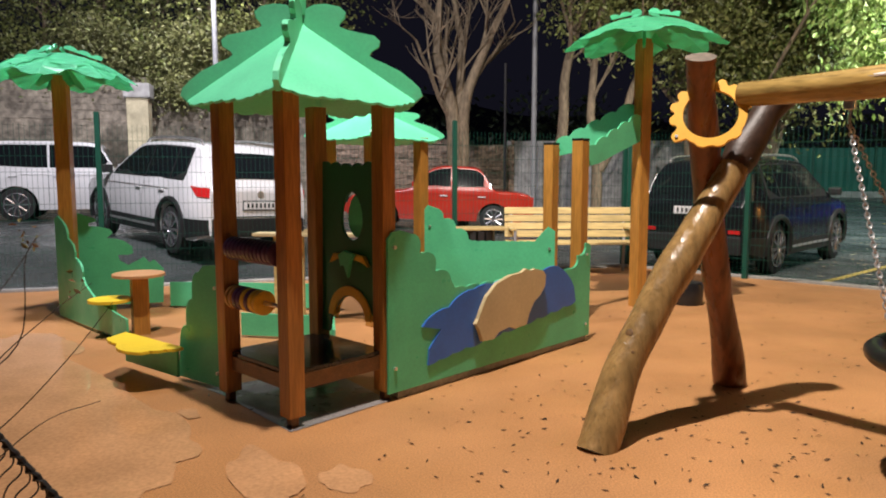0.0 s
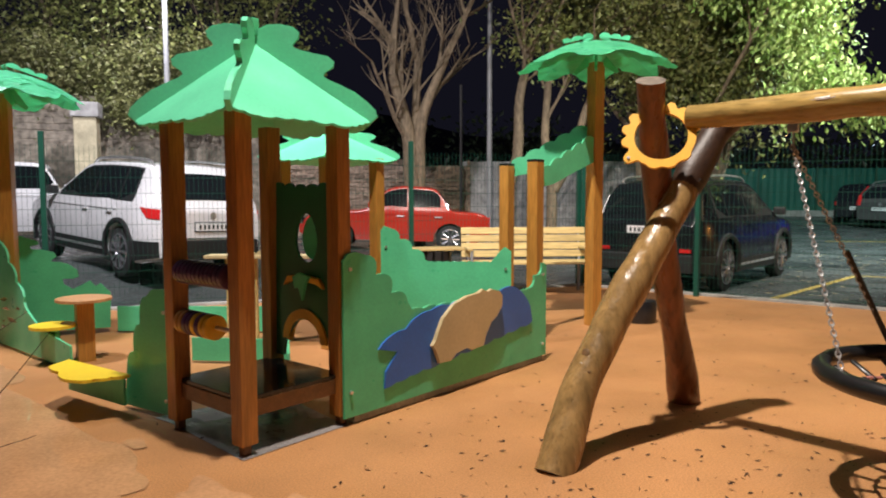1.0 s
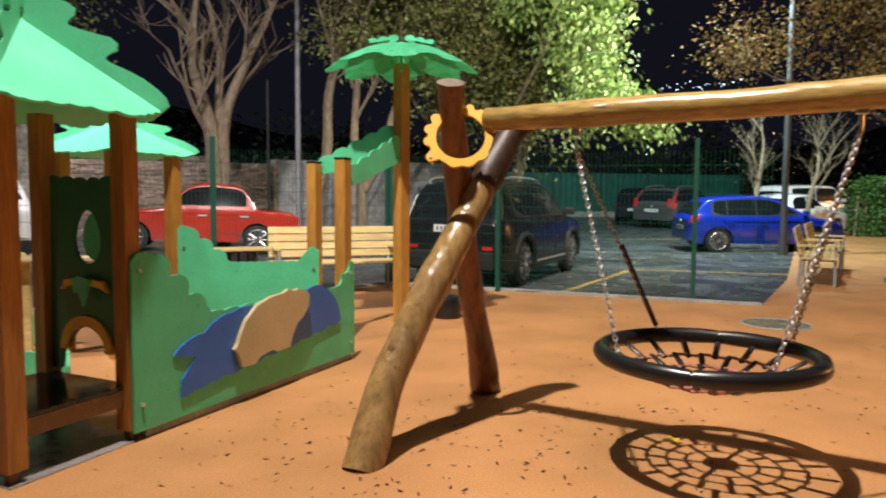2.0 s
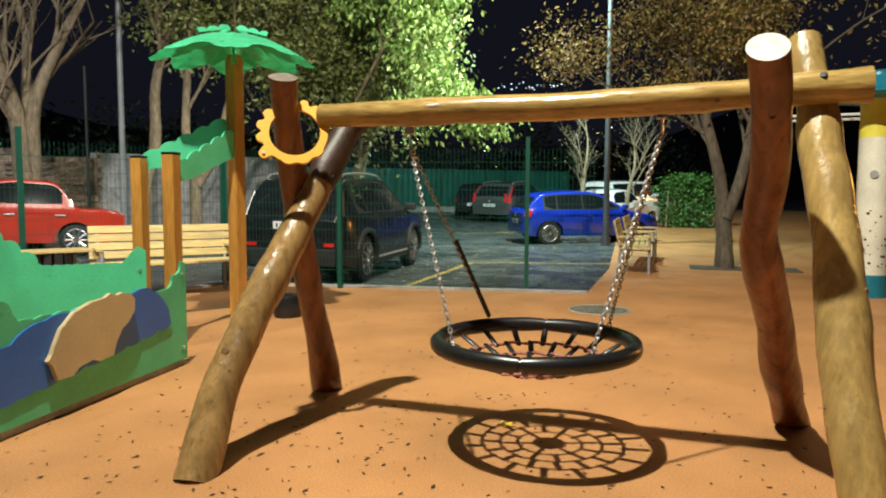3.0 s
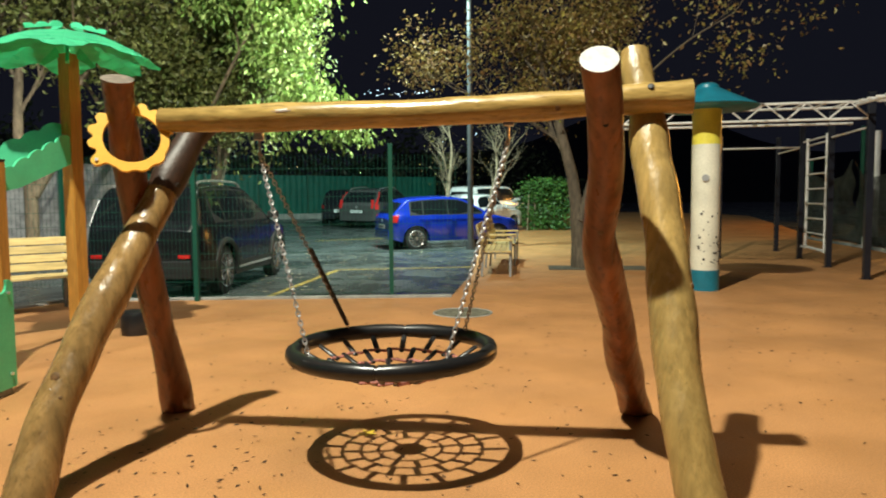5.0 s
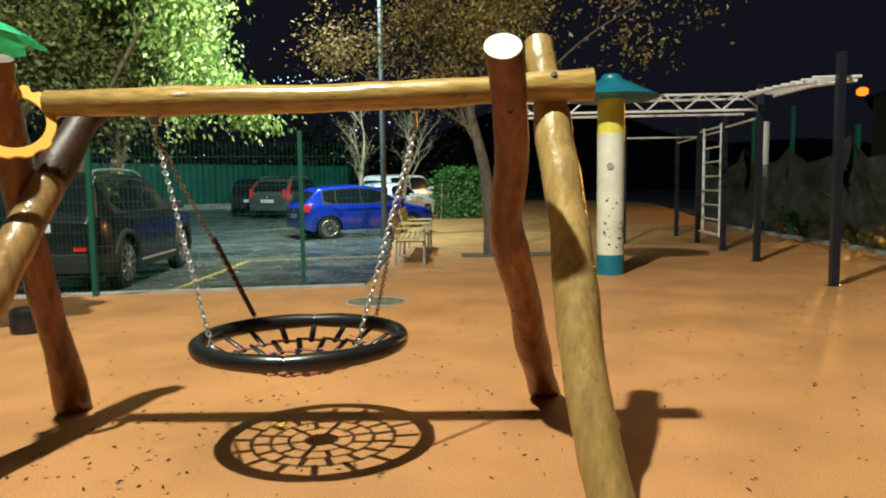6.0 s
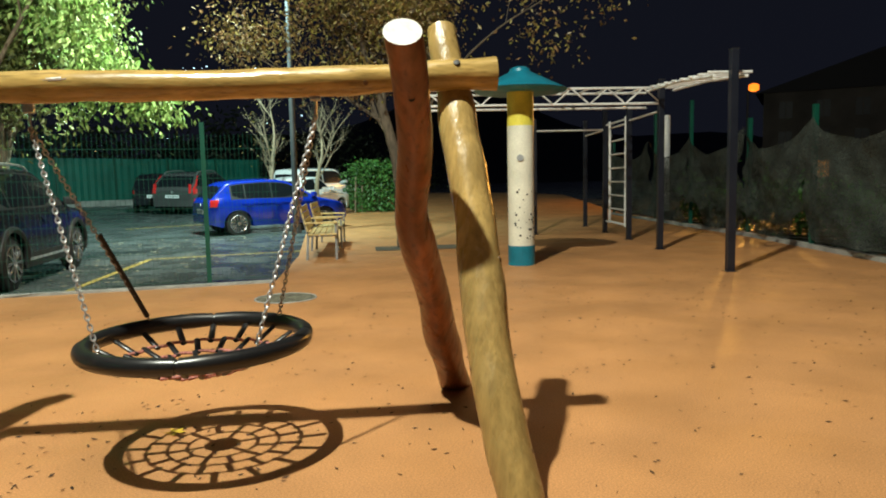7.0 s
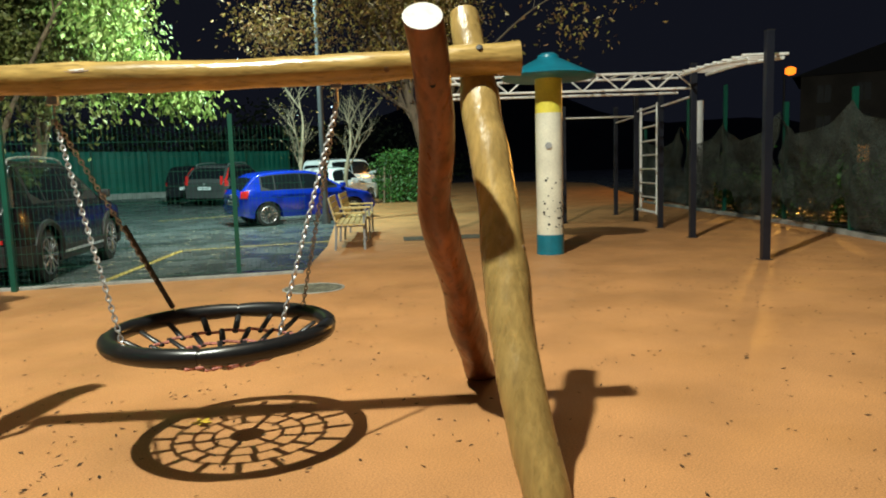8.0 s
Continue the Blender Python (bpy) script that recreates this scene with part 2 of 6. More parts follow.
def cut_and_lift(bm, lines_x, lines_y, base):
    """Cuts a flat mesh along lines of the plan and lays it on the rising ground."""
    for cuts, n in ((lines_x, X), (lines_y, Y)):
        for c in cuts:
            bmesh.ops.bisect_plane(bm, geom=bm.verts[:] + bm.edges[:] + bm.faces[:], plane_co=n * c, plane_no=n)
    for v in bm.verts:
        v.co.z = base + rise(v.co.x, v.co.y)


bm = bmesh.new()
bm.faces.new([bm.verts.new(q) for q in ((-400, -400, 0), (400, -400, 0), (400, 400, 0), (-400, 400, 0))])
cut_and_lift(bm, [-40, -20, -14, -11, -9, -7, -5.5, -4, -2.5, -1, 1, 3, 5, 8, 12, 16, 20, 25, 30, 40, 60], [3, 5, 6, 7, 8, 9, 10, 11, 12, 13, 14, 16, 18, 20, 22, 25, 28, 32, 36, 45, 60], -0.025)
tagged(part("ground", bm, ASPHALT), "wet dark grey asphalt of the car park", "ground", kind="structure")
C0 = (6.66, 7.26)
C1 = (2.6, 10.6)
C2 = (-7.5, 7.3)
bm = bmesh.new()
edge = [(-7.5, -6), (16, -6), (13.2, 1.0), (15.9, 3.0), (20.6, 6.6), (34, 16), (36, 26), (26, 24), (16, 16.3), (11.4, 11.7), (9.1, 9.4), (7.3, 7.82), C0, C1, C2]
bm.faces.new([bm.verts.new((x, y, 0)) for x, y in edge])
cut_and_lift(bm, [18, 20, 22, 24, 26, 28, 30, 32], [10, 12, 14, 16, 18, 20, 22, 24], 0.0)
rim = [e for e in bm.edges if e.is_boundary]
skirt = bmesh.ops.extrude_edge_only(bm, edges=rim)
for v in skirt["geom"]:
    if isinstance(v, bmesh.types.BMVert):
        v.co.z -= 0.03
tagged(part("pavement", bm, RUBBER), "wet orange rubber safety surface of the playground", "ground", kind="structure")

GREYRUB = mat("grey_rubber", (0.25, 0.23, 0.225), 0.35, grain=0.25, grain_scale=90, stain=0.2, stain_scale=2, bump=0.3, bump_scale=140, rough_var=0.2)
tagged(sheet("pavement_patch", [(-0.80, 3.57), (-0.33, 4.10), (-0.86, 4.80), (-1.52, 4.30), (-1.38, 4.19)], 0.004, GREYRUB), "grey rubber patch under the play house", "ground", kind="structure")
# Wet film, coloured paler than the rubber for the reflections on it
WETSHEEN = mat("wet_film_pale_sheen", (0.55, 0.30, 0.148), 0.10, grain=0.14, grain_scale=50, stain=0.14, stain_scale=2.5, rough_var=0.1)


def puddle(x, y, rx, ry, turn, seed):
    pts = []
    for k in range(40):
        a = 2 * math.pi * k / 40
        r = 1 + 0.42 * noise.noise(Vector((math.cos(a) * 1.4 + seed, math.sin(a) * 1.4, seed * 0.7))) + 0.12 * noise.noise(Vector((math.cos(a) * 4 + seed, math.sin(a) * 4, 3.1)))
        p = Matrix.Rotation(radians(turn), 2) @ Vector((math.cos(a) * rx * r, math.sin(a) * ry * r))
        pts.append((x + p.x, y + p.y))
    tagged(sheet("water_film", pts, 0.003 + 0.0011 * (seed % 4), WETSHEEN), "thin film of rain water on the rubber floor, its pale reflection in the colour", "puddle", kind="structure")


puddle(-2.62, 3.92, 1.75, 0.60, -48, 1)
puddle(-1.75, 3.35, 0.62, 0.42, -30, 6)
puddle(-0.78, 3.02, 0.13, 0.36, 28, 11)
puddle(-0.42, 3.02, 0.10, 0.14, 35, 4)
puddle(-1.45, 3.84, 0.05, 0.10, 40, 3)
puddle(-3.3, 5.35, 0.6, 0.3, -45, 16)

# ---- play house ----
A41 = 47.5
U, V = Vector((0.676, 0.737, 0)), Vector((-0.737, 0.676, 0))
HF = Vector((-0.81, 3.66, 0))
SIDE = 0.66
HC = HF + (U + V) * SIDE / 2
house = thing("play_house", "wooden play house with a scalloped bright green roof", "play house")
for k, (a, b) in enumerate(((0, 0), (1, 0), (1, 1), (0, 1))):
    q = HF + U * SIDE * a + V * SIDE * b
    part("post", boxm((0.098, 0.098, 1.73), at(q.x, q.y, 0.925, A41), 0.006), HOUSEPOST, house)
    part("steel_foot", boxm((0.045, 0.045, 0.09), at(q.x, q.y, 0.03, A41)), DARKPINE, house, "rusty steel foot")
part("deck", boxm((SIDE + 0.02, SIDE + 0.02, 0.025), at(HC.x, HC.y, 0.295, A41), 0.004), DECK, house, "dark wet anti-slip deck")
for s in (-1, 1):
    part("joist", boxm((SIDE - 0.11, 0.035, 0.085), at(*(HC + V * s * SIDE / 2).to_2d(), 0.24, A41), 0.003), DARKPINE, house)
    part("joist", boxm((0.035, SIDE - 0.11, 0.085), at(*(HC + U * s * SIDE / 2).to_2d(), 0.24, A41), 0.003), DARKPINE, house)

# roof: four sloping boards and four scalloped ridge fins


def scallop_roof(parent, centre, turn, rr, re, ra, fins=True):
    """Four sloping boards with wavy eaves, and ridge fins of three hanging lobes."""
    cs = [centre + Vector((math.cos(radians(turn - 135 + 90 * k)), math.sin(radians(turn - 135 + 90 * k)), 0)) * rr for k in range(4)]
    for k in range(4):
        a, b = Vector((*cs[k].to_2d(), re)), Vector((*cs[(k + 1) % 4].to_2d(), re))
        apex = Vector((centre.x, centre.y, ra))
        mid = (a + b) / 2
        xa, za = (b - a).normalized(), (apex - mid).normalized()
        m = Matrix((xa, za.cross(xa), za)).transposed().to_4x4()
        m.translation = mid
        w, h = (b - a).length / 2, (apex - mid).length
        low = lobes((-w * 0.97, 0.0), (-w * 0.72, -0.05), 2, -0.22) + lobes((-w * 0.72, -0.05), (0, -0.045), 3, -0.14) + lobes((0, -0.045), (w * 0.6, -0.06), 2, -0.16) + lobes((w * 0.6, -0.06), (w * 0.97, 0.0), 3, -0.25)
        part("roof_board", platem([(0, h)] + low + [(w * 0.97, 0)], 0.016, m, 0.002), LITGREEN, parent)
        q = cs[k] - centre
        m = frame_of((centre.x, centre.y, 0), (q.x, q.y))
        g = rr / 0.66
        up = [(0.70, 1.80), (0.685, 1.845), (0.64, 1.89), (0.57, 1.945), (0.49, 1.985), (0.42, 2.015), (0.385, 2.035), (0.40, 2.06), (0.45, 2.085), (0.455, 2.12), (0.42, 2.15), (0.34, 2.165), (0.26, 2.18), (0.215, 2.20), (0.225, 2.225), (0.255, 2.25), (0.26, 2.285), (0.225, 2.315), (0.15, 2.33), (0.08, 2.325), (0.03, 2.30)]
        if fins:
            part("ridge_fin", platem([(0.02, ra - 0.03), (rr * 0.98, re - 0.02)] + [(s * g, re + (z - 1.77) * (ra - re) / 0.45) for s, z in up], 0.032, m, 0.004), LITGREEN, parent)


scallop_roof(house, HC, A41, 0.66, 1.78, 2.22)
part("roof_cap", boxm((0.05, 0.05, 0.10), at(HC.x, HC.y, 2.31, A41), 0.01), GREEN, house)

# ---- side board with a hippo ----
hip = thing("side_panel", "green play panel with a blue bush and a tan hippo", "play panel", frame_of((-0.339, 4.074, 0), (0.670, 0.742)))
out = [(0, 0.05), (1.8, 0.05), (1.8, 0.79), (1.77, 0.813)] + lobes((1.74, 0.813), (1.56, 0.63), 2, 0.35, 5) + lobes((1.5, 0.62), (0.45, 0.62), 9, -0.12)
out += lobes((0.43, 0.63), (0.10, 1.0), 3, -0.40, 6, 0.0)[1:] + [(0.08, 1.03), (0.03, 1.02), (0, 0.98)]
WIDE = 1.229
out = [(x * WIDE, z) for x, z in out]
part("board", platem(out, 0.018, None, 0.002), GREEN, hip)
b1 = lobes((0.22, 0.42), (0.62, 0.60), 2, 0.12) + lobes((0.62, 0.60), (1.42, 0.66), 5, 0.1) + lobes((1.42, 0.66), (1.62, 0.42), 1, 0.1) + lobes((1.62, 0.36), (1.2, 0.30), 3, 0.12) + lobes((1.2, 0.30), (0.55, 0.22), 4, 0.12) + lobes((0.55, 0.22), (0.24, 0.17), 3, 0.1) + [(0.27, 0.27), (0.36, 0.38)]
b1 = [(x * WIDE, z) for x, z in b1]
part("bush", platem(b1, 0.012, at(0, -0.013, 0), 0.0015), BLUE, hip, "blue bush cut-out")
h1 = [(0.66, 0.24), (0.76, 0.235), (0.80, 0.28), (0.90, 0.30), (0.95, 0.27), (1.06, 0.28), (1.08, 0.36), (1.13, 0.44), (1.19, 0.47), (1.245, 0.54), (1.25, 0.62), (1.22, 0.655), (1.17, 0.665), (1.14, 0.68), (1.10, 0.665), (1.05, 0.69), (1.01, 0.665), (0.90, 0.66), (0.78, 0.62), (0.69, 0.54), (0.645, 0.45), (0.63, 0.40), (0.60, 0.37), (0.63, 0.34)]
h1 = [(x * WIDE, z) for x, z in h1]
part("hippo", platem(h1, 0.03, at(0, -0.036, 0), 0.004), TAN, hip, "tan hippo cut-out")
for s, z in ((0.05, 0.93), (0.05, 0.2), (1.75 * WIDE, 0.72), (1.75 * WIDE, 0.15)):
    part("bolt", tubem([(s, -0.02, z), (s, -0.008, z)], 0.012, 8), STEEL, hip)
part("skid", boxm((1.7 * WIDE, 0.05, 0.05), at(0.92 * WIDE, 0.03, 0.03)), CONC, hip)

# ---- far posts, palms ----


def post_thing(x, y, h, label="square stained pine post with a dark cap", rz=A41):
    t = thing("post", label, "post", at(x, y, 0, rz))
    part("shaft", boxm((0.112, 0.112, h), at(0, 0, h / 2), 0.006), POST, t)
    part("cap", boxm((0.116, 0.116, 0.02), at(0, 0, h + 0.011), 0.004), BLACK, t)
    return t


post_thing(1.18, 6.46, 1.67)
post_thing(1.02, 7.28, 1.67)


PALMGREEN = mat("palm_green_board", (0.11, 0.64, 0.36), 0.38, grain=0.06, grain_scale=60, stain=0.1, stain_scale=4, rough_var=0.12)


def palm(x, y, h, spread, turn, seed=1):
    t = thing("palm_sculpture", "square pine post with a crown of green palm-leaf boards", "play sculpture", at(x, y, 0, turn))
    part("trunk", boxm((0.125, 0.125, h), at(0, 0, h / 2), 0.006), POST, t)
    rnd = random.Random(seed)
    for k in range(8):
        m = pose(0, 0, h - 0.02, 0, 0, 45 * k + rnd.uniform(-5, 5))
        bm = bmesh.new()
        n = 13
        cols = []
        for i in range(n):
            s = i / (n - 1)
            r = 0.03 + (spread - 0.03) * s
            z = 0.23 - 0.06 * s - 0.22 * s * s
            wd = max(0.012, 0.98 * s * (1.03 - s) * (1.0 + 0.16 * (i % 2)) + 0.03 * s)
            cols.append([bm.verts.new(m @ Vector((r - 0.02 * (i % 2), -wd, z - 0.14 * wd))), bm.verts.new(m @ Vector((r, 0, z))), bm.verts.new(m @ Vector((r - 0.02 * (i % 2), wd, z - 0.14 * wd)))])
        for a1, b1 in zip(cols, cols[1:]):
            for j in (0, 1):
                bm.faces.new((a1[j], b1[j], b1[j + 1], a1[j + 1]))
        bmesh.ops.solidify(bm, geom=bm.faces[:], thickness=0.014)
        part("leaf", bm, PALMGREEN, t)
        if k % 2 == 0:
            crest = [(0.05, 0.27)] + lobes((0.05, 0.29), (spread * 0.6, 0.165), 3, 0.20, 5) + [(spread * 0.55, 0.16)]
            part("crest", platem(crest, 0.016, m, 0.002), PALMGREEN, t)
    for k in range(4):
        m = pose(0, 0, h, 0, 0, 45 + 90 * k)
        part("strut", platem([(0.05, -0.02), (0.20, -0.12), (0.23, -0.10), (0.10, 0.06)], 0.03, m), GREEN, t)
    return t


palm(1.93, 7.26, 2.72, 0.80, 30)
palm(-3.65, 6.56, 2.28, 0.68, 12, seed=4)

# ---- log swing ----
swing = thing("nest_swing", "swing of bent oiled logs with a round nest seat on chains", "swing")


def log(points, radii, seed, label="", material=LOG, cut=None, head=None):
    p = smooth_path(points, 8)
    bm = tubem(p, radii, 20, wobble=0.16, seed=seed, end_mat=1)
    if cut:
        # the head is sawn off at a slant
        bm.verts.ensure_lookup_table()
        ring, d = bm.verts[-20:], (p[-1] - p[-2]).normalized()
        for v in ring:
            k = (p[-1] - v.co).dot(Vector(cut)) / d.dot(Vector(cut))
            v.co += d * k
    # small dark branch scars
    bm.normal_update()
    bm.verts.ensure_lookup_table()
    rnd = random.Random(seed)
    scars = []
    for v in rnd.sample(list(bm.verts)[60:-60], 6):
        scars.append((v.co.copy(), v.normal.copy(), rnd.uniform(0.006, 0.016)))
    ob = part("log", bm, (material, head or (OLDEND if cut else LOGEND)), swing, label, smooth=True)
    for q, n, r in scars:
        part("knot", tubem([q - n * 0.01, q - n * 0.001, q + n * 0.002], [r * 1.3, r * 1.2, r * 0.8], 10), SCAR, ob, smooth=True)
    return ob


log([(0.767, 3.396, -0.03), (0.944, 3.591, 0.37), (1.179, 3.755, 0.748), (1.374, 3.865, 1.03), (1.584, 3.989, 1.341), (1.855, 4.132, 1.721), (2.001, 4.142, 1.847)], [0.101, 0.097, 0.098, 0.095, 0.085, 0.071, 0.06], 1, "brown knotty oiled log", BROWNLOG)
part("scarf_joint", tubem(smooth_path([(1.602, 3.999, 1.366), (1.68, 4.044, 1.482), (1.76, 4.086, 1.592), (1.855, 4.132, 1.721), (1.95, 4.142, 1.806)], 4), [0.080, 0.096, 0.094, 0.087, 0.080], 20, wobble=0.14, seed=1), DARKSCARF, swing, "dark joint of the leaning log", smooth=True)
# This log and the next carry their shade in the wood colour
log([(1.864, 4.529, -0.03), (1.745, 4.4, 0.419), (1.638, 4.276, 0.812), (1.542, 4.161, 1.172), (1.467, 4.045, 1.504), (1.401, 3.937, 1.812), (1.366, 3.876, 1.98)], [0.102, 0.083, 0.08, 0.08, 0.083, 0.08, 0.081], 2, "oiled log in a red-brown that stands for its shade", SHADELOG, (-0.11, -0.40, 0.90))
log([(4.015, 2.516, -0.03), (3.727, 2.401, 0.356), (3.439, 2.273, 0.727), (3.202, 2.18, 1.017), (3.075, 2.115, 1.191), (2.944, 1.977, 1.452), (2.798, 1.875, 1.682), (2.633, 1.789, 1.91)], [0.1, 0.099, 0.093, 0.096, 0.08, 0.078, 0.078, 0.078], 3, "oiled log in a red-brown that stands for its shade", SHADELOG, (-0.62, -0.45, 0.64), LOGEND)
log([(2.738, 1.314, -0.03), (2.757, 1.345, 0.072), (2.798, 1.427, 0.249), (2.85, 1.508, 0.438), (2.918, 1.586, 0.638), (2.996, 1.664, 0.852), (3.086, 1.745, 1.08), (3.17, 1.839, 1.324), (3.263, 1.954, 1.613), (3.306, 2.01, 1.752), (3.357, 2.083, 1.927), (3.413, 2.145, 2.087)], [0.096, 0.097, 0.098, 0.099, 0.1, 0.101, 0.097, 0.098, 0.094, 0.082, 0.073, 0.072], 4)
BD = Vector((0.648, -0.761, 0)).normalized()
BN = Vector((0.761, 0.648, 0)).normalized()
part("beam", tubem(smooth_path([(1.590, 3.861, 1.778), (1.70, 3.734, 1.777), (2.023, 3.36, 1.78), (2.457, 2.859, 1.783), (2.822, 2.437, 1.798), (3.173, 2.031, 1.817), (3.374, 1.799, 1.825)], 4), [0.064, 0.066, 0.076, 0.072, 0.072, 0.069, 0.077], 24, wobble=0.2, seed=7, end_mat=1), (BEAMLOG, LOGEND), swing, "", smooth=True)
SC = Vector((2.404, 2.921, 0.566))


def on_seat(r, a, z=0.0):
    return SC + Vector((math.cos(a) * r, math.sin(a) * r, z))


for k in range(4):
    a0, a1 = radians(45 + 90 * k) + 0.012, radians(135 + 90 * k) - 0.012
    arc = [on_seat(0.51, a0 + (a1 - a0) * i / 16) for i in range(17)]
    part("seat_ring", tubem(arc, [0.036, 0.042, 0.042, 0.042, 0.042, 0.042, 0.042, 0.042, 0.036], 14), BLACK, swing, "black padded quarter of the seat ring", smooth=True)
part("ring_core", tubem([on_seat(0.51, 2 * math.pi * k / 48) for k in range(49)], 0.030, 10, caps=False), BLACK, swing, smooth=True)

for k, (ra_, rb_) in enumerate(((0.470, 0.345), (0.372, 0.250), (0.268, 0.160), (0.172, 0.085))):
    n, w = ((16, 0.017), (16, 0.016), (12, 0.0135), (6, 0.012))[k]
    for i in range(n):
        a = 2 * math.pi * (i + 0.5 * (k % 2)) / n
        za, zb = -0.16 * (1 - (ra_ / 0.51) ** 2), -0.16 * (1 - (rb_ / 0.51) ** 2)
        part("sleeve", tubem([on_seat(ra_, a, za), on_seat(ra_ - 0.006, a, za), on_seat(rb_ + 0.006, a, zb), on_seat(rb_, a, zb)], [w * 0.8, w, w, w * 0.8], 10, flat=0.6), BLACK, swing, smooth=True)
for k, r in enumerate((0.36, 0.26, 0.165)):
    z = -0.16 * (1 - (r / 0.51) ** 2)
    part("net_rope", tubem([on_seat(r, 2 * math.pi * i / 48, z + 0.006 * math.sin(i * 2.1)) for i in range(49)], 0.0085, 6, caps=False), ROPE, swing, "red and white net rope", smooth=True)
part("net_centre", tubem([on_seat(0, 0, -0.165), on_seat(0, 0, -0.15)], 0.085, 20), BLACK, swing)


def chain(a, b, parent, pitch=0.0235):
    a, b = Vector(a), Vector(b)
    d = b - a
    n = int(d.length / pitch)
    q = d.to_track_quat("Z", "Y").to_matrix().to_4x4()
    bm = bmesh.new()
    for i in range(n):
        c = a + d * ((i + 0.5) / n)
        turn = Matrix.Translation(c) @ q @ pose(0, 0, 0, 0, 0, 90 * (i % 2) + 20)
        loop = [turn @ Vector((0.0094 * math.cos(2 * math.pi * j / 10), 0, 0.0165 * math.sin(2 * math.pi * j / 10))) for j in range(11)]
        tube(bm, loop, 0.0037, 5, caps=False)
    return part("chain", bm, CHAINM, parent, "galvanised chain", smooth=True)


for hx, hy, hz, s in ((1.953, 3.472, 1.649, -1), (2.800, 2.463, 1.691, 1)):
    hook = Vector((hx, hy, hz))
    part("hanger", boxm((0.05, 0.03, 0.06), at(hx, hy, hz + 0.045, -45), 0.004), STEEL, swing)
    part("hanger_pin", tubem([hook + Vector((0, 0, 0.03)), hook - Vector((0, 0, 0.05))], 0.008, 8), STEEL, swing)
    for w in (-1, 1):
        foot = SC + BD * s * 0.34 + BN * w * 0.345 + Vector((0, 0, 0.045))
        chain(hook - Vector((0, 0, 0.05)), foot, swing)
        if w > 0 and s < 0:
            part("chain_sleeve", tubem([hook.lerp(foot, 0.55), hook.lerp(foot, 0.985)], 0.014, 8), BLACK, swing, "black rubber chain sleeve")

# toothed yellow ring that the slanting log passes through
cog = []
BUMPS = ((20, 0.048, 9), (52, 0.022, 7), (74, 0.024, 7), (96, 0.022, 7), (142, 0.026, 8), (166, 0.028, 8), (190, 0.026, 8), (218, 0.05, 9), (258, 0.010, 9), (288, 0.010, 9), (318, 0.012, 9))
for i in range(144):
    deg = 2.5 * i
    r = 0.183 + sum(1.06 * h * math.exp(-(((deg - c + 180) % 360 - 180) / w) ** 4) for c, h, w in BUMPS)
    cog.append((r * math.cos(radians(deg)), r * math.sin(radians(deg))))
hole = [(0.140 * math.cos(-2 * math.pi * i / 40), 0.140 * math.sin(-2 * math.pi * i / 40)) for i in range(41)]
nrm = (Vector((-0.35, -0.94, 0)) * 0.8 + Vector((-0.26, -0.35, 0.93)) * 0.42).normalized()
xa = Vector((0.94, -0.35, 0)).normalized()
mcog = Matrix((xa, -nrm, xa.cross(-nrm) * 1.0)).transposed().to_4x4()
mcog.translation = Vector((1.430, 3.861, 1.676))
part("toothed_ring", platem(cog + [cog[0]] + hole, 0.02, mcog), YELLOW, swing, "yellow toothed ring board")
for k in (0.35, 3.8):
    q = mcog @ Vector((0.210 * math.cos(k), -0.012, 0.210 * math.sin(k)))
    part("screw", tubem([q, q + nrm * 0.006], 0.009, 8), STEEL, swing)
# bolts and knots of the logs
for q, nn, rr, mt in (((0.961, 3.590, 0.546), (-0.658, -0.590, 0.469), 0.022, SCAR), ((0.932, 3.565, 0.490), (-0.635, -0.633, 0.444), 0.013, LOGEND), ((3.194, 1.908, 1.876), (-0.662, -0.380, 0.646), 0.016, INK), ((2.908, 2.236, 1.778), (-0.689, -0.612, -0.388), 0.013, SCAR)):
    q, nn = Vector(q), Vector(nn).normalized()
    part("knot", tubem([q - nn * 0.03, q - nn * 0.003, q - nn * 0.001], [rr, rr, rr * 0.7], 12), mt, swing, smooth=True)
for q, n in (((2.745, 1.838, 1.659), (-0.814, -0.573, -0.093)), ((1.688, 3.937, 1.436), (0.098, -0.938, -0.331))):
    part("bolt_hole", tubem([Vector(q), Vector(q) + Vector(n) * 0.008], 0.014, 10), INK, swing)

kn = Vector((-0.55, -0.55, 0.6)).normalized()
mk = Matrix((BD, -kn, BD.cross(-kn))).transposed().to_4x4()
mk.translation = Vector((1.993, 3.304, 1.815))
for name, w, h, th, mt in (("knot_bark", 0.075, 0.024, 0.008, SCAR), ("knot", 0.045, 0.016, 0.013, LOGEND)):
    part(name, platem([(w * math.cos(2 * math.pi * i / 18), h * (1 + 0.2 * math.sin(3 * i)) * math.sin(2 * math.pi * i / 18)) for i in range(18)], th, mk, 0.004), mt, swing, "", smooth=True)

# ---- rest of the play yard ----


def board(parent, name, a, b, outline, thick=0.018, material=GREEN, label=""):
    """A board that stands on the line from a to b; its outline: share of the length, height."""
    a, b = Vector((*a, 0)), Vector((*b, 0))
    n = (b - a).length
    return part(name, platem([(s * n, z) for s, z in outline], thick, frame_of(a, b - a), 0.002), material, parent, label)


R_ = HF + U * SIDE
B_ = HF + (U + V) * SIDE
L_ = HF + V * SIDE
BENCHY = mat("ochre_board", (0.62, 0.36, 0.12), 0.4, grain=0.06, stain=0.1)
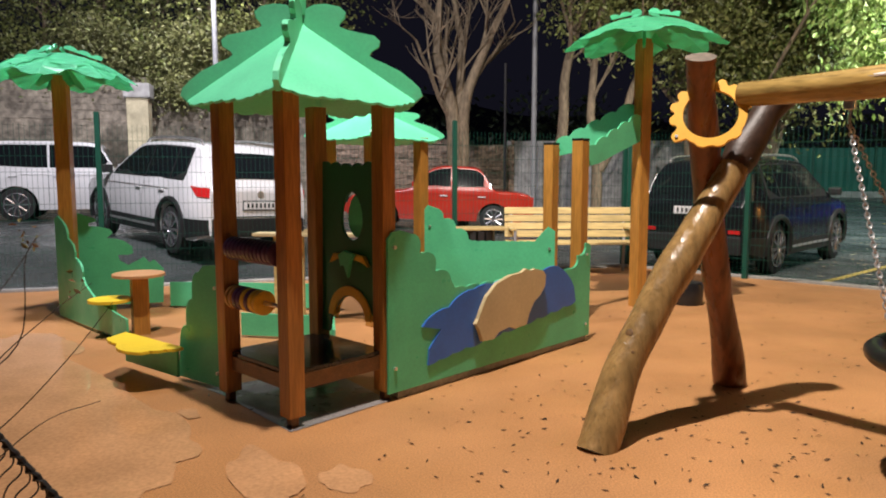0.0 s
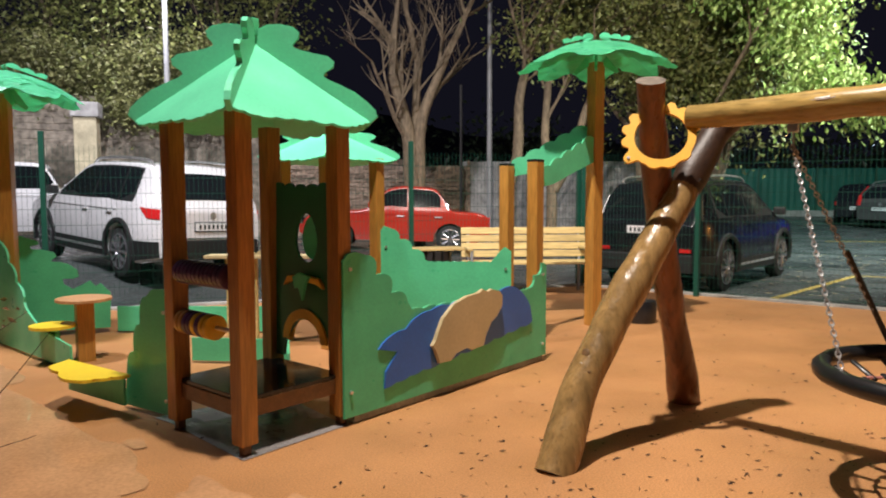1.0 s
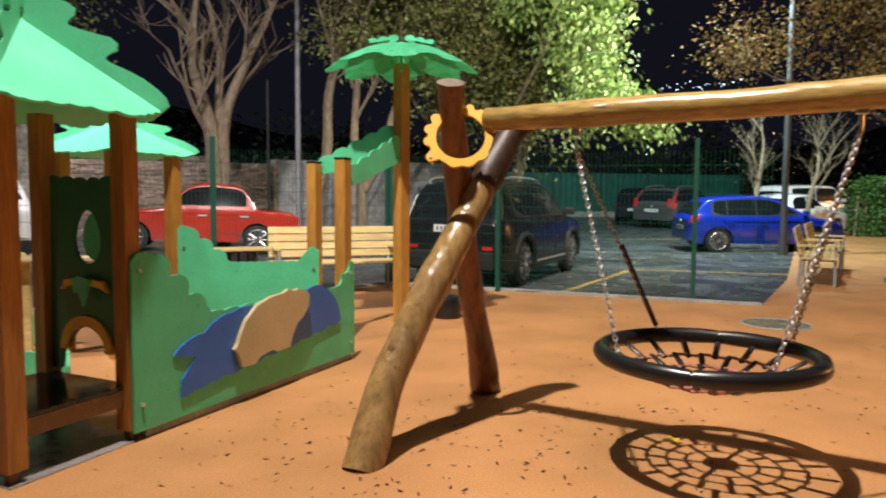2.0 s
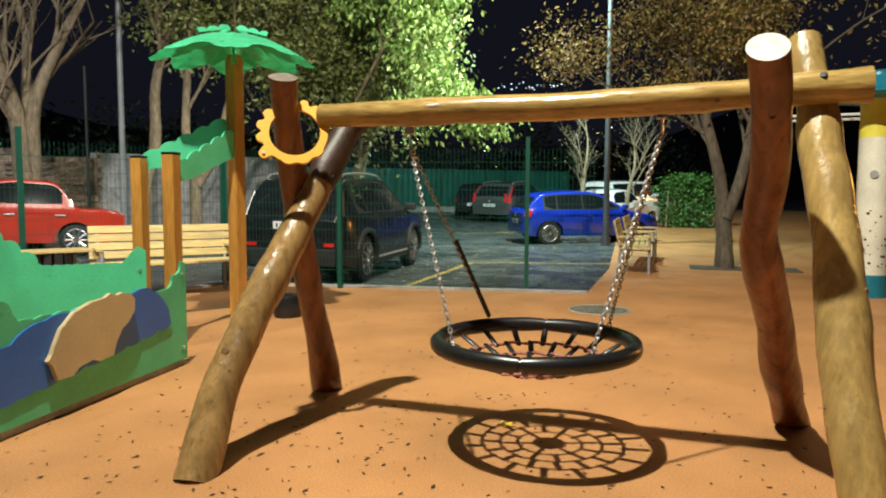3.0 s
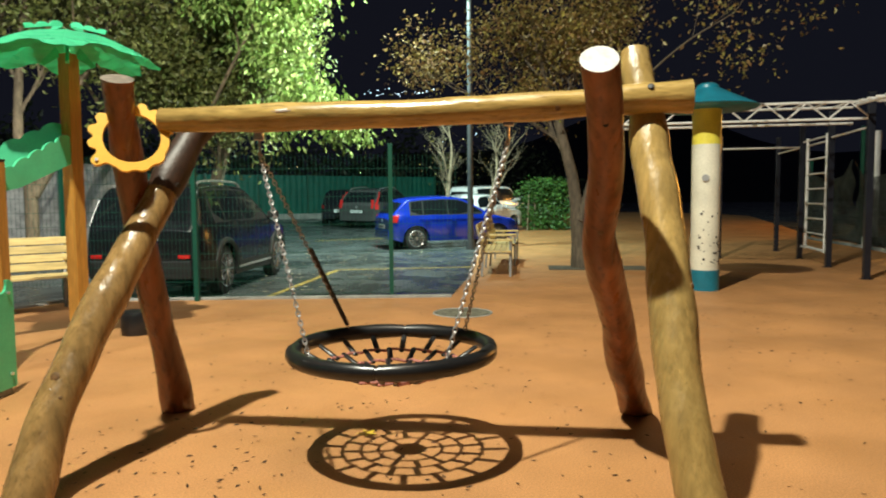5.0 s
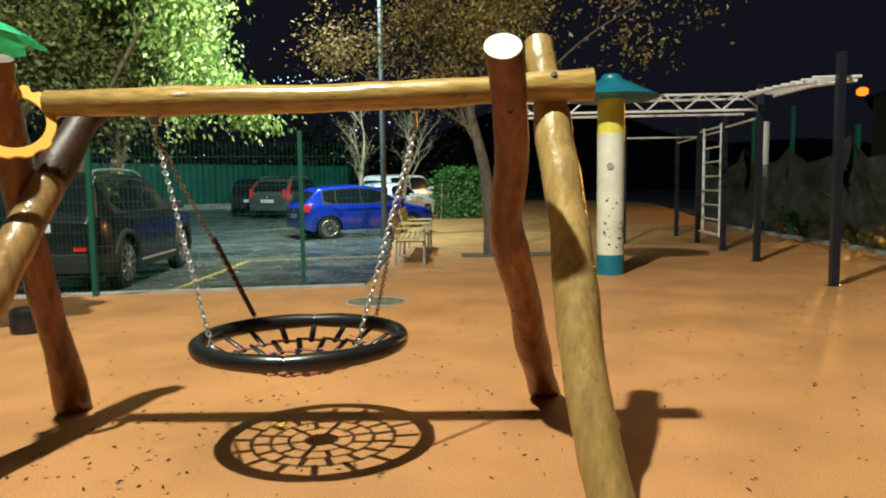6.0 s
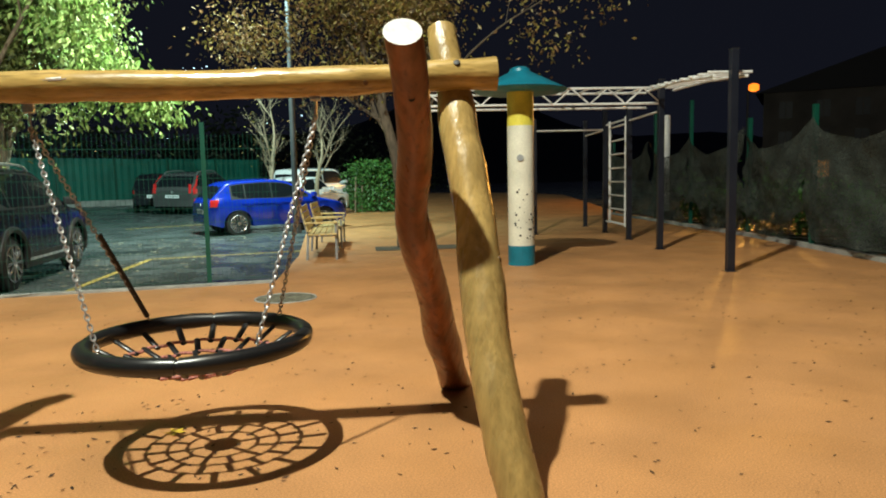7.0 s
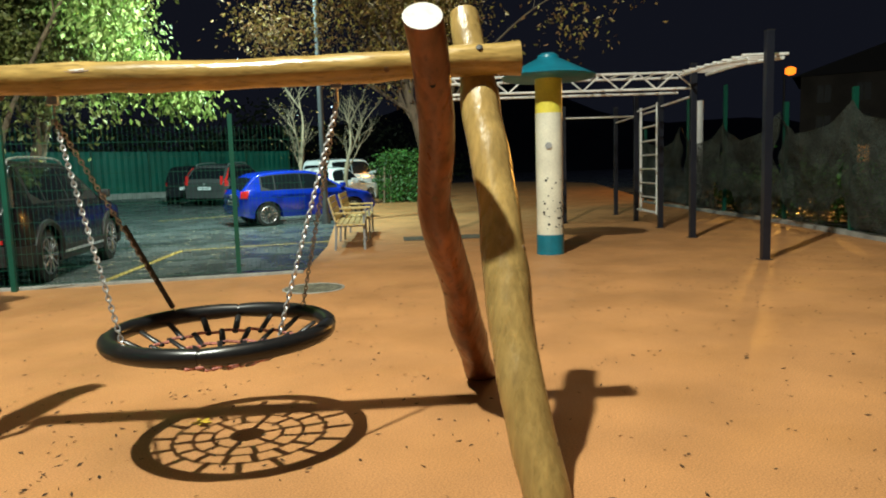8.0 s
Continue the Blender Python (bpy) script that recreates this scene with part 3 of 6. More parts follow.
# climbing board at the back of the house, its shade put into the green, with an egg-shaped window
n = SIDE - 0.1
mb = frame_of(B_ + (R_ - B_).normalized() * 0.05, R_ - B_)
SHADEGREEN = mat("shaded_green_board", (0.02, 0.13, 0.06), 0.4, grain=0.08, stain=0.1)
ex, ez = n / 2 + 0.04, 1.10
egg = [(0.105 * math.sin(a) * (1 - 0.12 * math.cos(a)), 0.15 * math.cos(a)) for a in [math.pi * i / 16 for i in range(17)]]
left = [(0, 0.34), (0.07, 0.34), (0.10, 0.46), (ex - 0.10, 0.58), (ex, 0.60), (ex, ez - 0.15)] + [(ex - x, ez + z) for x, z in egg[::-1]] + [(ex, 1.40)] + lobes((ex, 1.40), (0, 1.42), 3, -0.25, 4)
right = [(ex + (ex - x) if x > 0.11 else n, z) for x, z in left][::-1]
part("climbing_board", platem(left, 0.02, mb), SHADEGREEN, house, "green climbing board with an oval window, its shade in the colour")
part("climbing_board", platem(right, 0.02, mb), SHADEGREEN, house, "green climbing board with an oval window, its shade in the colour")
part("arch_trim", platem([(0.30 + 0.21 * math.cos(a), 0.46 + 0.20 * math.sin(a)) for a in [math.pi * i / 16 for i in range(17)]] + [(0.30 + 0.155 * math.cos(a), 0.46 + 0.14 * math.sin(a)) for a in [math.pi * (16 - i) / 16 for i in range(17)]], 0.012, mb @ at(0, 0.018, 0)), YELLOW, house)
part("arch_trim", platem([(0.30 + 0.21 * math.cos(a), 0.46 + 0.20 * math.sin(a)) for a in [math.pi * i / 16 for i in range(17)]] + [(0.30 + 0.155 * math.cos(a), 0.46 + 0.14 * math.sin(a)) for a in [math.pi * (16 - i) / 16 for i in range(17)]], 0.012, mb @ at(0, -0.018, 0)), YELLOW, house)
part("grip", platem([(0.12, 0.80), (0.16, 0.86), (0.30, 0.875), (0.46, 0.86), (0.50, 0.80), (0.44, 0.83), (0.30, 0.845), (0.18, 0.83)], 0.03, mb @ at(0, -0.025, 0), 0.004), YELLOW, house)
part("leaf_grip", platem([(0.24, 0.86), (0.30, 0.89), (0.40, 0.87), (0.36, 0.83), (0.33, 0.72), (0.30, 0.80), (0.26, 0.79)], 0.022, mb @ at(0, -0.05, 0), 0.003), GREEN, house)

part("leaf_insert", platem([(ex - 0.005 + x * k * 0.9, ez + z * 0.9) for k, rows_ in ((1, egg), (-1, egg[::-1])) for x, z in rows_[:-1]], 0.014, mb @ at(0, 0.05, 0)), LITGREEN, house, "bright green leaf board behind the oval window")
part("insert_stripe", platem([(ex + 0.06, ez - 0.08), (ex + 0.095, ez - 0.06), (ex + 0.10, ez + 0.07), (ex + 0.075, ez + 0.09)], 0.012, mb @ at(0, 0.036, 0)), BENCHY, house)

# bead rows between two posts of the house
PURPLE = mat("purple_plastic", (0.09, 0.035, 0.10), 0.4, grain=0.1)
BRONZE = mat("ochre_plastic", (0.45, 0.22, 0.05), 0.4, grain=0.1)
YELP = mat("yellow_plastic", (0.75, 0.45, 0.03), 0.4, grain=0.1)
d = (HF - L_).normalized()
for z, r, cols in ((0.93, 0.068, "PPPPPPPPPPPP"), (0.645, 0.070, "BBPPYPYY")):
    part("rod", tubem([L_ + Z * z, HF + Z * z], 0.012, 8), STEEL, house)
    for i, c in enumerate(cols):
        s = 0.075 + 0.041 * i if len(cols) > 9 else 0.075 + 0.043 * i
        q = L_ + d * s + Z * z
        bm = tubem([q, q + d * 0.006, q + d * 0.032, q + d * 0.038], [r * 0.85, r, r, r * 0.85], 18)
        part("bead", bm, {"P": PURPLE, "B": BRONZE, "Y": YELP}[c], house, smooth=True)

# green tree-shaped board on the post
tree = thing("play_screen", "dark green tree-shaped play panel beside the house post", "play panel")
board(tree, "board", (-1.77, 4.51), (-1.37, 4.23), [(0, 0.03), (1, 0.03), (1, 0.76), (0.86, 0.80), (0.62, 0.79)] + lobes((0.52, 0.74), (0.06, 0.20), 3, -0.32, 6))
for z in (0.12, 0.66):
    q = Vector((-1.42, 4.255, z))
    part("bolt", tubem([q, q + Vector((-0.6, -0.76, 0)) * 0.016], 0.012, 8), STEEL, tree)

seatb = thing("play_bench", "low yellow play bench on a green board", "bench")
board(seatb, "apron", (-2.25, 4.76), (-1.72, 4.37), [(0, 0.06), (1, 0.06), (1, 0.235), (0, 0.235)])
ms = frame_of(Vector((-2.25, 4.76, 0.245)), (0.53, -0.39))
part("seat", platem([(0.0, 0), (0.72, 0.0)] + lobes((0.72, 0.02), (0.60, 0.26), 3, -0.25) + lobes((0.55, 0.28), (0.04, 0.14), 2, -0.12), 0.02, ms @ pose(0, 0, 0.012, 90, 0, 0), 0.003), LEMON, seatb, "yellow board seat")

low = thing("play_border", "low dark green border panel with a leafy end", "play panel")
board(low, "board", (-3.76, 6.54), (-2.55, 5.40), [(0, 0.02), (1, 0.04), (1, 0.22), (0.62, 0.28), (0.45, 0.40)] + lobes((0.42, 0.46), (0.10, 0.94), 3, -0.22, 5) + [(0.05, 0.98), (0, 0.95)])
leafy = thing("play_screen", "bright green leaf-shaped play panel", "play panel")
board(leafy, "board", (-3.80, 6.80), (-3.08, 7.06), [(0, 0.05), (1.12, 0.05), (1.14, 0.40), (1.02, 0.50), (0.96, 0.47), (0.9, 0.53), (0.8, 0.49), (0.7, 0.45), (0.6, 0.50), (0.58, 0.56), (0.70, 0.555), (0.77, 0.57), (0.76, 0.64), (0.66, 0.70), (0.55, 0.725), (0.45, 0.73), (0.53, 0.78), (0.50, 0.82), (0.36, 0.85), (0.25, 0.855), (0.24, 0.885), (0.34, 0.90), (0.33, 0.93), (0.2, 0.965), (0.12, 0.99), (0.0, 1.0)])
seat2 = thing("play_bench", "small yellow play bench by the green panels", "bench")
part("seat", tubem([(-2.86, 5.74, 0.300), (-2.86, 5.74, 0.325)], 0.17, 24), LEMON, seat2)
part("apron", boxm((0.26, 0.03, 0.30), at(-2.89, 5.78, 0.15, -43)), GREEN, seat2)

table = thing("play_table", "small round wooden play table on a square post", "table")
part("tabletop", tubem([(-2.66, 5.86, 0.50), (-2.66, 5.86, 0.504), (-2.66, 5.86, 0.524), (-2.66, 5.86, 0.528)], [0.205, 0.212, 0.212, 0.205], 32), mat("table_top", (0.55, 0.30, 0.14), 0.35, grain=0.12, stain=0.15), table)
part("leg", boxm((0.13, 0.13, 0.50), at(-2.66, 5.86, 0.25, 35), 0.006), POST, table)

for a, b, h in (((-2.9, 7.05), (-1.15, 6.95), 0.27), ((-1.75, 5.75), (-0.95, 5.62), 0.21), ((-0.95, 5.62), (-0.80, 4.85), 0.21)):
    rail = thing("border_board", "low bright green border board of the play yard", "play panel")
    board(rail, "board", a, b, [(0, 0.02), (1, 0.02), (1, h), (0, h)], 0.022)

counter = thing("play_counter", "play counter with a tan top and ochre legs", "counter")
part("top", boxm((1.1, 0.20, 0.03), at(-1.25, 6.35, 0.82, -3), 0.006), TAN, counter)
for x, w in ((-1.6, 0.05), (-1.38, 0.06), (-1.12, 0.05)):
    part("leg", boxm((w, 0.05, 0.80), at(x, 6.36, 0.405, -3), 0.004), BENCH, counter)
part("figure", platem(lobes((0, 0), (0.22, 0.0), 2, 0.35) + [(0.22, 0), (0.22, -0.02), (0, -0.02)], 0.02, at(-1.45, 6.27, 0.845), 0.003), TAN, counter)

# far side: a second scalloped roof, its posts and board
hut = thing("play_hut", "small pine hut with a scalloped green roof", "play house")
HC2 = Vector((-0.72, 6.62, 0))
scallop_roof(hut, HC2, 50, 0.62, 1.70, 1.98)
for q in ((-0.28, 6.5), (-0.70, 6.22), (-1.15, 6.6), (-0.75, 7.05)):
    part("post", boxm((0.10, 0.10, 1.70), at(*q, 0.85, 45), 0.006), POST, hut)
back = thing("side_panel", "bright green play panel with a tree-shaped end", "play panel", frame_of((-0.24, 6.36, 0), (1.19, -0.06)))
part("board", platem([(0, 0.05), (1.18, 0.05), (1.18, 0.86), (1.12, 0.90), (1.06, 0.84), (1.0, 0.76)] + lobes((0.98, 0.76), (0.42, 0.76), 8, -0.10) + lobes((0.40, 0.78), (0.06, 1.06), 3, -0.30, 5) + [(0.03, 1.09), (0, 1.05)], 0.018, None, 0.002), GREEN, back)
for s, z in ((0.05, 0.15), (1.13, 0.15), (0.05, 0.9), (1.13, 0.7)):
    part("bolt", tubem([(s, -0.02, z), (s, -0.008, z)], 0.012, 8), STEEL, back)
arch = thing("leaf_arch", "green scalloped leaf boards between posts and palm", "play panel")
for a, b, z in (((1.21, 6.51), (1.89, 7.18), 0.0), ((1.05, 7.33), (1.85, 7.28), 0.12)):
    board(arch, "leaf_board", a, b, [(0, 1.43 + z), (0.25, 1.47 + z), (0.6, 1.58 + z), (1, 1.70 + z), (1, 1.95 + z)] + lobes((0.97, 1.96 + z), (0.0, 1.56 + z), 5, -0.16, 5))

# dark rubber stump and manhole cover
st = thing("rubber_stump", "low round black rubber stool", "stool", at(2.50, 7.42, 0))
part("body", tubem([(0, 0, 0), (0, 0, 0.05), (0, 0, 0.20), (0, 0, 0.235), (0, 0, 0.24)], [0.15, 0.16, 0.16, 0.145, 0.12], 24), BLACK, st, smooth=True)
mh = thing("manhole_cover", "round grey mottled manhole cover in the rubber floor", "manhole cover", at(5.78, 6.07, 0))
part("plate", tubem([(0, 0, 0.0), (0, 0, 0.006)], 0.33, 36), mat("speckled_concrete", (0.13, 0.125, 0.09), 0.8, grain=0.9, grain_scale=28, stain=0.4, stain_scale=12), mh)
part("rim", tubem([(0.345 * math.cos(2 * math.pi * i / 40), 0.345 * math.sin(2 * math.pi * i / 40), 0.003) for i in range(41)], 0.010, 6, caps=False), CONC, mh)

# ---- cars ----


def pane(parent, name, grid, material, thick=0.012, label=""):
    """A thin curved pane from rows of points; its rim is folded back by its thickness."""
    bm = bmesh.new()
    rows = [[Vector(q) for q in row] for row in grid]
    n = (rows[0][-1] - rows[0][0]).cross(rows[-1][0] - rows[0][0]).normalized()
    vs = [[bm.verts.new(q) for q in row] for row in rows]
    for a, b in zip(vs, vs[1:]):
        for i in range(len(a) - 1):
            bm.faces.new((a[i], a[i + 1], b[i + 1], b[i]))
    rim = vs[0] + [r[-1] for r in vs[1:]] + vs[-1][-2::-1] + [r[0] for r in vs[-2:0:-1]]
    mid = sum((v.co for v in rim), Vector()) / len(rim)
    n = -n * thick if mid.dot(n) > 0 else n * thick
    low = [bm.verts.new(v.co + n) for v in rim]
    for i in range(len(rim)):
        j = (i + 1) % len(rim)
        bm.faces.new((rim[i], rim[j], low[j], low[i]))
    return part(name, bm, material, parent, label, smooth=True)


def wheel(parent, x, y, r, side, spokes=10, cover=False):
    w = part("wheel", tubem([(x, y - 0.10, r), (x, y - 0.085, r), (x, y + 0.085, r), (x, y + 0.10, r)], [r * 0.9, r, r, r * 0.9], 28), TYRE, parent, smooth=True)
    yo = y + side * 0.102
    part("rim", tubem([(x, yo - side * 0.03, r), (x, yo, r)], [r * 0.72, r * 0.68], 24), RIM if cover else TRIM, w)
    for i in range(spokes):
        a = 2 * math.pi * i / spokes
        part("spoke", tubem([(x + 0.05 * math.cos(a), yo + side * 0.008, r + 0.05 * math.sin(a)), (x + r * 0.64 * math.cos(a), yo + side * 0.006, r + r * 0.64 * math.sin(a))], [0.02, 0.026], 6), TRIM if cover else RIM, w)
    part("hub", tubem([(x, yo, r), (x, yo + side * 0.016, r)], 0.06, 14), RIM, w)
    part("rim_edge", tubem([(x + r * 0.69 * math.cos(2 * math.pi * i / 28), yo, r + r * 0.69 * math.sin(2 * math.pi * i / 28)) for i in range(29)], 0.014, 6, caps=False), RIM, w)
    return w


def car(place, heading, colour, label, L=4.4, W=1.82, H=1.65, wb=2.65, r=0.34, belt=0.98, hood=1.0, style="suv", clad=True, rails=True, lamp="wedge", shift=0.0):
    """A lofted body: the roof line and the plan's half width run from rear to front, the flanks bulge and lean in above the belt."""
    h_ = Vector((*heading, 0)).normalized()
    s_ = Vector((-h_.y, h_.x, 0))

    def ground(q):
        return Vector((q.x, q.y, rise(q.x, q.y) - 0.022))

    mid = Vector((*place, 0))
    ex_ = (ground(mid + h_ * wb / 2) - ground(mid - h_ * wb / 2)).normalized()
    ez_ = ex_.cross(ground(mid + s_ * 0.8) - ground(mid - s_ * 0.8)).normalized()
    m = Matrix((ex_, ez_.cross(ex_), ez_)).transposed().to_4x4()
    m.translation = (ground(mid + h_ * wb / 2) + ground(mid - h_ * wb / 2)) / 2
    c = thing("car", label, "car", m, "parked cars")
    lo, h2 = 0.24, L / 2
    xf, xr = wb / 2 + shift, -wb / 2 + shift
    # foot and head of the rear window, head and foot of the windscreen
    r0, r1, f1, f0 = {"suv": (0.06, 0.40, 0.22, 1.06), "hatch": (0.08, 0.46, 0.22, 1.02), "sedan": (0.86, 1.14, 0.14, 0.62), "box": (0.05, 0.22, 0.34, 0.66), "estate": (0.08, 0.62, 0.05, 0.80)}[style]
    r0, r1 = -h2 + r0, -h2 + r1
    drop = 0.04 if style == "hatch" else 0.02 if style in ("suv", "estate") else 0.0
    lean = {"suv": 0.40, "hatch": 0.44, "sedan": 0.42, "box": 0.22, "estate": 0.42}[style]
    tail = [(-h2, belt - 0.12), (-h2 + 0.03, belt - 0.02)] if style != "sedan" else [(-h2, belt - 0.16), (-h2 + 0.05, belt - 0.05), (-h2 + 0.3, belt - 0.005), (r0 - 0.06, belt + 0.01)]
    line = tail + [(r0, belt + 0.03), (r1 - 0.03, H - 0.10 - drop), (r1 + 0.10, H - 0.025 - drop), (r1 + 0.45, H - 0.005 - drop * 0.5), ((r1 + f1) / 2 + 0.2, H), (f1 - 0.15, H - 0.02), (f1 + 0.05, H - 0.08), (f0, hood + 0.03), (f0 + 0.12, hood), (h2 - 0.6, hood - 0.05), (h2 - 0.22, hood - 0.13), (h2 - 0.06, hood - 0.24), (h2, hood - 0.38)]

    def raw(x):
        for (x0, z0), (x1, z1) in zip(line, line[1:]):
            if x <= x1:
                return z0 + (z1 - z0) * max(0.0, (x - x0) / (x1 - x0))
        return line[-1][1]

    def top(x):
        return sum(raw(min(h2, max(-h2, x + d))) for d in (-0.06, -0.03, 0, 0.03, 0.06)) / 5

    def half(x):
        e = max(0.0, (abs(x) - (h2 - 0.55)) / 0.55)
        return W / 2 * (1 - 0.17 * e ** 2.4) - (0.02 * max(0, abs(x) / h2 - 0.4))

    def flank(x, z_):
        zb = min(z_, belt)
        y = half(x) * (1 - 0.055 * ((zb - 0.62) / 0.42) ** 2)
        return y if z_ <= belt else y - half(x) * lean * (z_ - belt) - 0.01 * min(1, (z_ - belt) / 0.03)

    R = r + 0.06

    def floor_of(x):
        low = lo + 0.10 * max(0.0, (abs(x) - (h2 - 0.3)) / 0.3)
        for cx in (xf, xr):
            if abs(x - cx) < R:
                low = max(low, r + math.sqrt(R * R - (x - cx) ** 2) * 0.96)
        return low

    xs = set()
    for cx in (xf, xr):
        xs |= {round(cx + R * 0.999 * math.cos(math.pi * i / 12), 4) for i in range(13)} | {round(cx - R - 0.012, 4), round(cx + R + 0.012, 4)}
    xs |= {round(-h2 + L * i / 26, 4) for i in range(27)} | {round(s * (h2 - d), 4) for s in (-1, 1) for d in (0.015, 0.05, 0.10, 0.18, 0.28, 0.4, 0.5)}
    xs |= {round(q, 4) for q in (r0, r1, f0, f1, (r0 + r1) / 2, (f0 + f1) / 2)}
    bm = bmesh.new()
    rings = []
    for x in sorted(q for q in xs if -h2 <= q <= h2):
        t, low = top(x), floor_of(x)
        rr = 0.07
        zb = min(belt, t - rr - 0.01)
        low = min(low, zb - 0.02)
        zs = [low + (zb - low) * i / 6 for i in range(7)] + [zb + (t - rr - zb) * i / 5 for i in range(1, 6)]
        ring = [(flank(x, q), q) for q in zs]
        ye = ring[-1][0]
        ring += [(ye - rr * (1 - math.cos(a)), t - rr + (rr - 0.025) * math.sin(a)) for a in (0.4, 0.8, 1.2, 1.57)]
        ring += [((ye - rr) * k, t - 0.025 * k * k) for k in (0.66, 0.33)]
        full = ring + [(0, t)] + [(-y, q) for y, q in ring[::-1]]
        rings.append([bm.verts.new((x, y, q)) for y, q in full])
    for a, b in zip(rings, rings[1:]):
        for i in range(len(a)):
            j = (i + 1) % len(a)
            bm.faces.new((a[i], a[j], b[j], b[i]))
    bm.faces.new(rings[0])
    bm.faces.new(rings[-1][::-1])
    part("body", bm, colour, c, smooth=True)

    def patch(name, sd, corners, material, off=0.006, nu=8, nv=4, label_=""):
        """A piece that follows the flank; corners: rear foot, front foot, front head, rear head as (x, z)."""
        (ax, az), (bx, bz), (cx, cz), (dx, dz) = corners
        grid = []
        for j in range(nv + 1):
            v = j / nv
            row = []
            for i in range(nu + 1):
                u = i / nu
                x = (ax + (bx - ax) * u) * (1 - v) + (dx + (cx - dx) * u) * v
                q = (az + (bz - az) * u) * (1 - v) + (dz + (cz - dz) * u) * v
                row.append((x, sd * (flank(x, q) + off), q))
            grid.append(row)
        return pane(c, name, grid, material, label=label_)

    def across(name, x0, x1, k0, k1, material, off=0.009):
        """A pane that lies on the sloping front or rear of the cabin."""
        grid = []
        for j in range(6):
            x = x0 + (x1 - x0) * j / 5
            t = top(x)
            ye = flank(x, t - 0.07) - 0.07
            k = k0 + (k1 - k0) * j / 5
            out = off if x0 > 0 else -off
            grid.append([(x + out, ye * k * (i / 4 - 1), t - 0.025 * (k * (i / 4 - 1)) ** 2 + off * 0.7) for i in range(9)])
        return pane(c, name, grid, material)

    zb, zt = belt + 0.035, H - 0.13
    slope = (f0 - f1) / max(0.1, H - 0.08 - hood)
    xa = f1 + 0.05 + (H - 0.08 - zt) * slope - 0.10
    xb = f1 + 0.05 + (H - 0.08 - zb) * slope - 0.12
    rs = (r1 - r0) / (H - 0.13 - belt)
    back = {"suv": (0.54, 0.44), "hatch": (0.50, 0.40), "sedan": (0.17, 0.12), "box": (0.30, 0.26), "estate": (0.14, 0.1)}[style]
    ra = r0 + back[0]
    pb = (ra + xb) / 2 - 0.02
    qb = ra + (pb - ra) * 0.34
    sill = belt + 0.03
    lead = max(x for x in [f1 + 0.02 * k for k in range(80)] if top(x) - 0.10 > sill + 0.05)

    def opening(x0, x1, grow):
        """A side window's outline: level sill, head under the roof line, rounded rear corner."""
        n = 12
        heads = []
        for k in range(n + 1):
            x = x1 + (x0 - x1) * k / n
            heads.append((x, max(sill + 0.03, top(x) - (0.085 if style == "sedan" else 0.105) + grow)))
        return [(x0, sill - grow), (x1, sill - grow)] + heads

    def glaze(name, sd, outline, material, off):
        bm = bmesh.new()
        outer = [bm.verts.new((x, sd * (flank(x, q) + off), q)) for x, q in outline]
        inner = [bm.verts.new((x, sd * (flank(x, q) + off - 0.03), q)) for x, q in outline]
        bm.faces.new(outer)
        for k in range(len(outer)):
            k2 = (k + 1) % len(outer)
            bm.faces.new((outer[k], outer[k2], inner[k2], inner[k]))
        return part(name, bm, material, c)

    tail_x = ra + 0.02
    for sd in (-1, 1):
        glaze("window_surround", sd, opening(tail_x - 0.03, lead + 0.03, 0.022), colour if style in ("box", "sedan") else TRIM, 0.005)
        gap = 0.024 if style in ("sedan", "box") else 0.018
        marks = [tail_x, pb, lead] if style in ("sedan", "box") else [tail_x, qb, pb, lead]
        for x0, x1 in zip(marks, marks[1:]):
            glaze("side_window", sd, opening(x0 + gap, x1 - gap, 0.0), GLASS, 0.010)
        for x in (pb, min(xb - 0.06, xf - R - 0.03), qb):
            if x > xr + R * 0.6 or x == pb:
                patch("door_seam", sd, [(x - 0.003, lo + 0.16), (x + 0.003, lo + 0.16), (x + 0.003, belt - 0.02), (x - 0.003, belt - 0.02)], TRIM, 0.002, 1, 5)
        patch("crease", sd, [(xr + 0.1, belt - 0.115), (xf + 0.1, belt - 0.125), (xf + 0.1, belt - 0.10), (xr + 0.1, belt - 0.09)], colour, 0.012, 12, 2)
        for x in (pb - 0.66, pb + 0.16):
            part("door_handle", boxm((0.17, 0.03, 0.028), at(x, sd * (flank(x, belt - 0.15) + 0.015), belt - 0.15), 0.01), STEEL if style == "sedan" else colour, c)
        part("mirror", boxm((0.11, 0.19, 0.13), at(xb + 0.02, sd * (flank(xb, belt + 0.06) + 0.11), belt + 0.08), 0.035), TRIM if clad else colour, c)
        if clad:
            patch("sill", sd, [(xr + R, lo + 0.01), (xf - R, lo + 0.01), (xf - R, lo + 0.21), (xr + R, lo + 0.21)], TRIM, 0.014, 10, 3)
            patch("bumper_side", sd, [(-h2 + 0.02, lo + 0.10), (xr - R - 0.02, lo + 0.02), (xr - R - 0.03, lo + 0.30), (-h2 + 0.02, lo + 0.31)], TRIM, 0.014, 8, 3)
            patch("sill_strip", sd, [(xr + R + 0.05, lo + 0.10), (xf - R - 0.05, lo + 0.10), (xf - R - 0.05, lo + 0.135), (xr + R + 0.05, lo + 0.135)], STEEL, 0.024, 10, 1)
            for cx in (xf, xr):
                pts = [(cx + (R + 0.03) * math.cos(a), r + (R + 0.03) * math.sin(a)) for a in [math.pi * (i / 14 * 1.1 - 0.05) for i in range(15)]]
                part("arch_trim", tubem([(x, sd * (flank(x, q) - 0.004), q) for x, q in pts], 0.044, 6), TRIM, c, smooth=True)
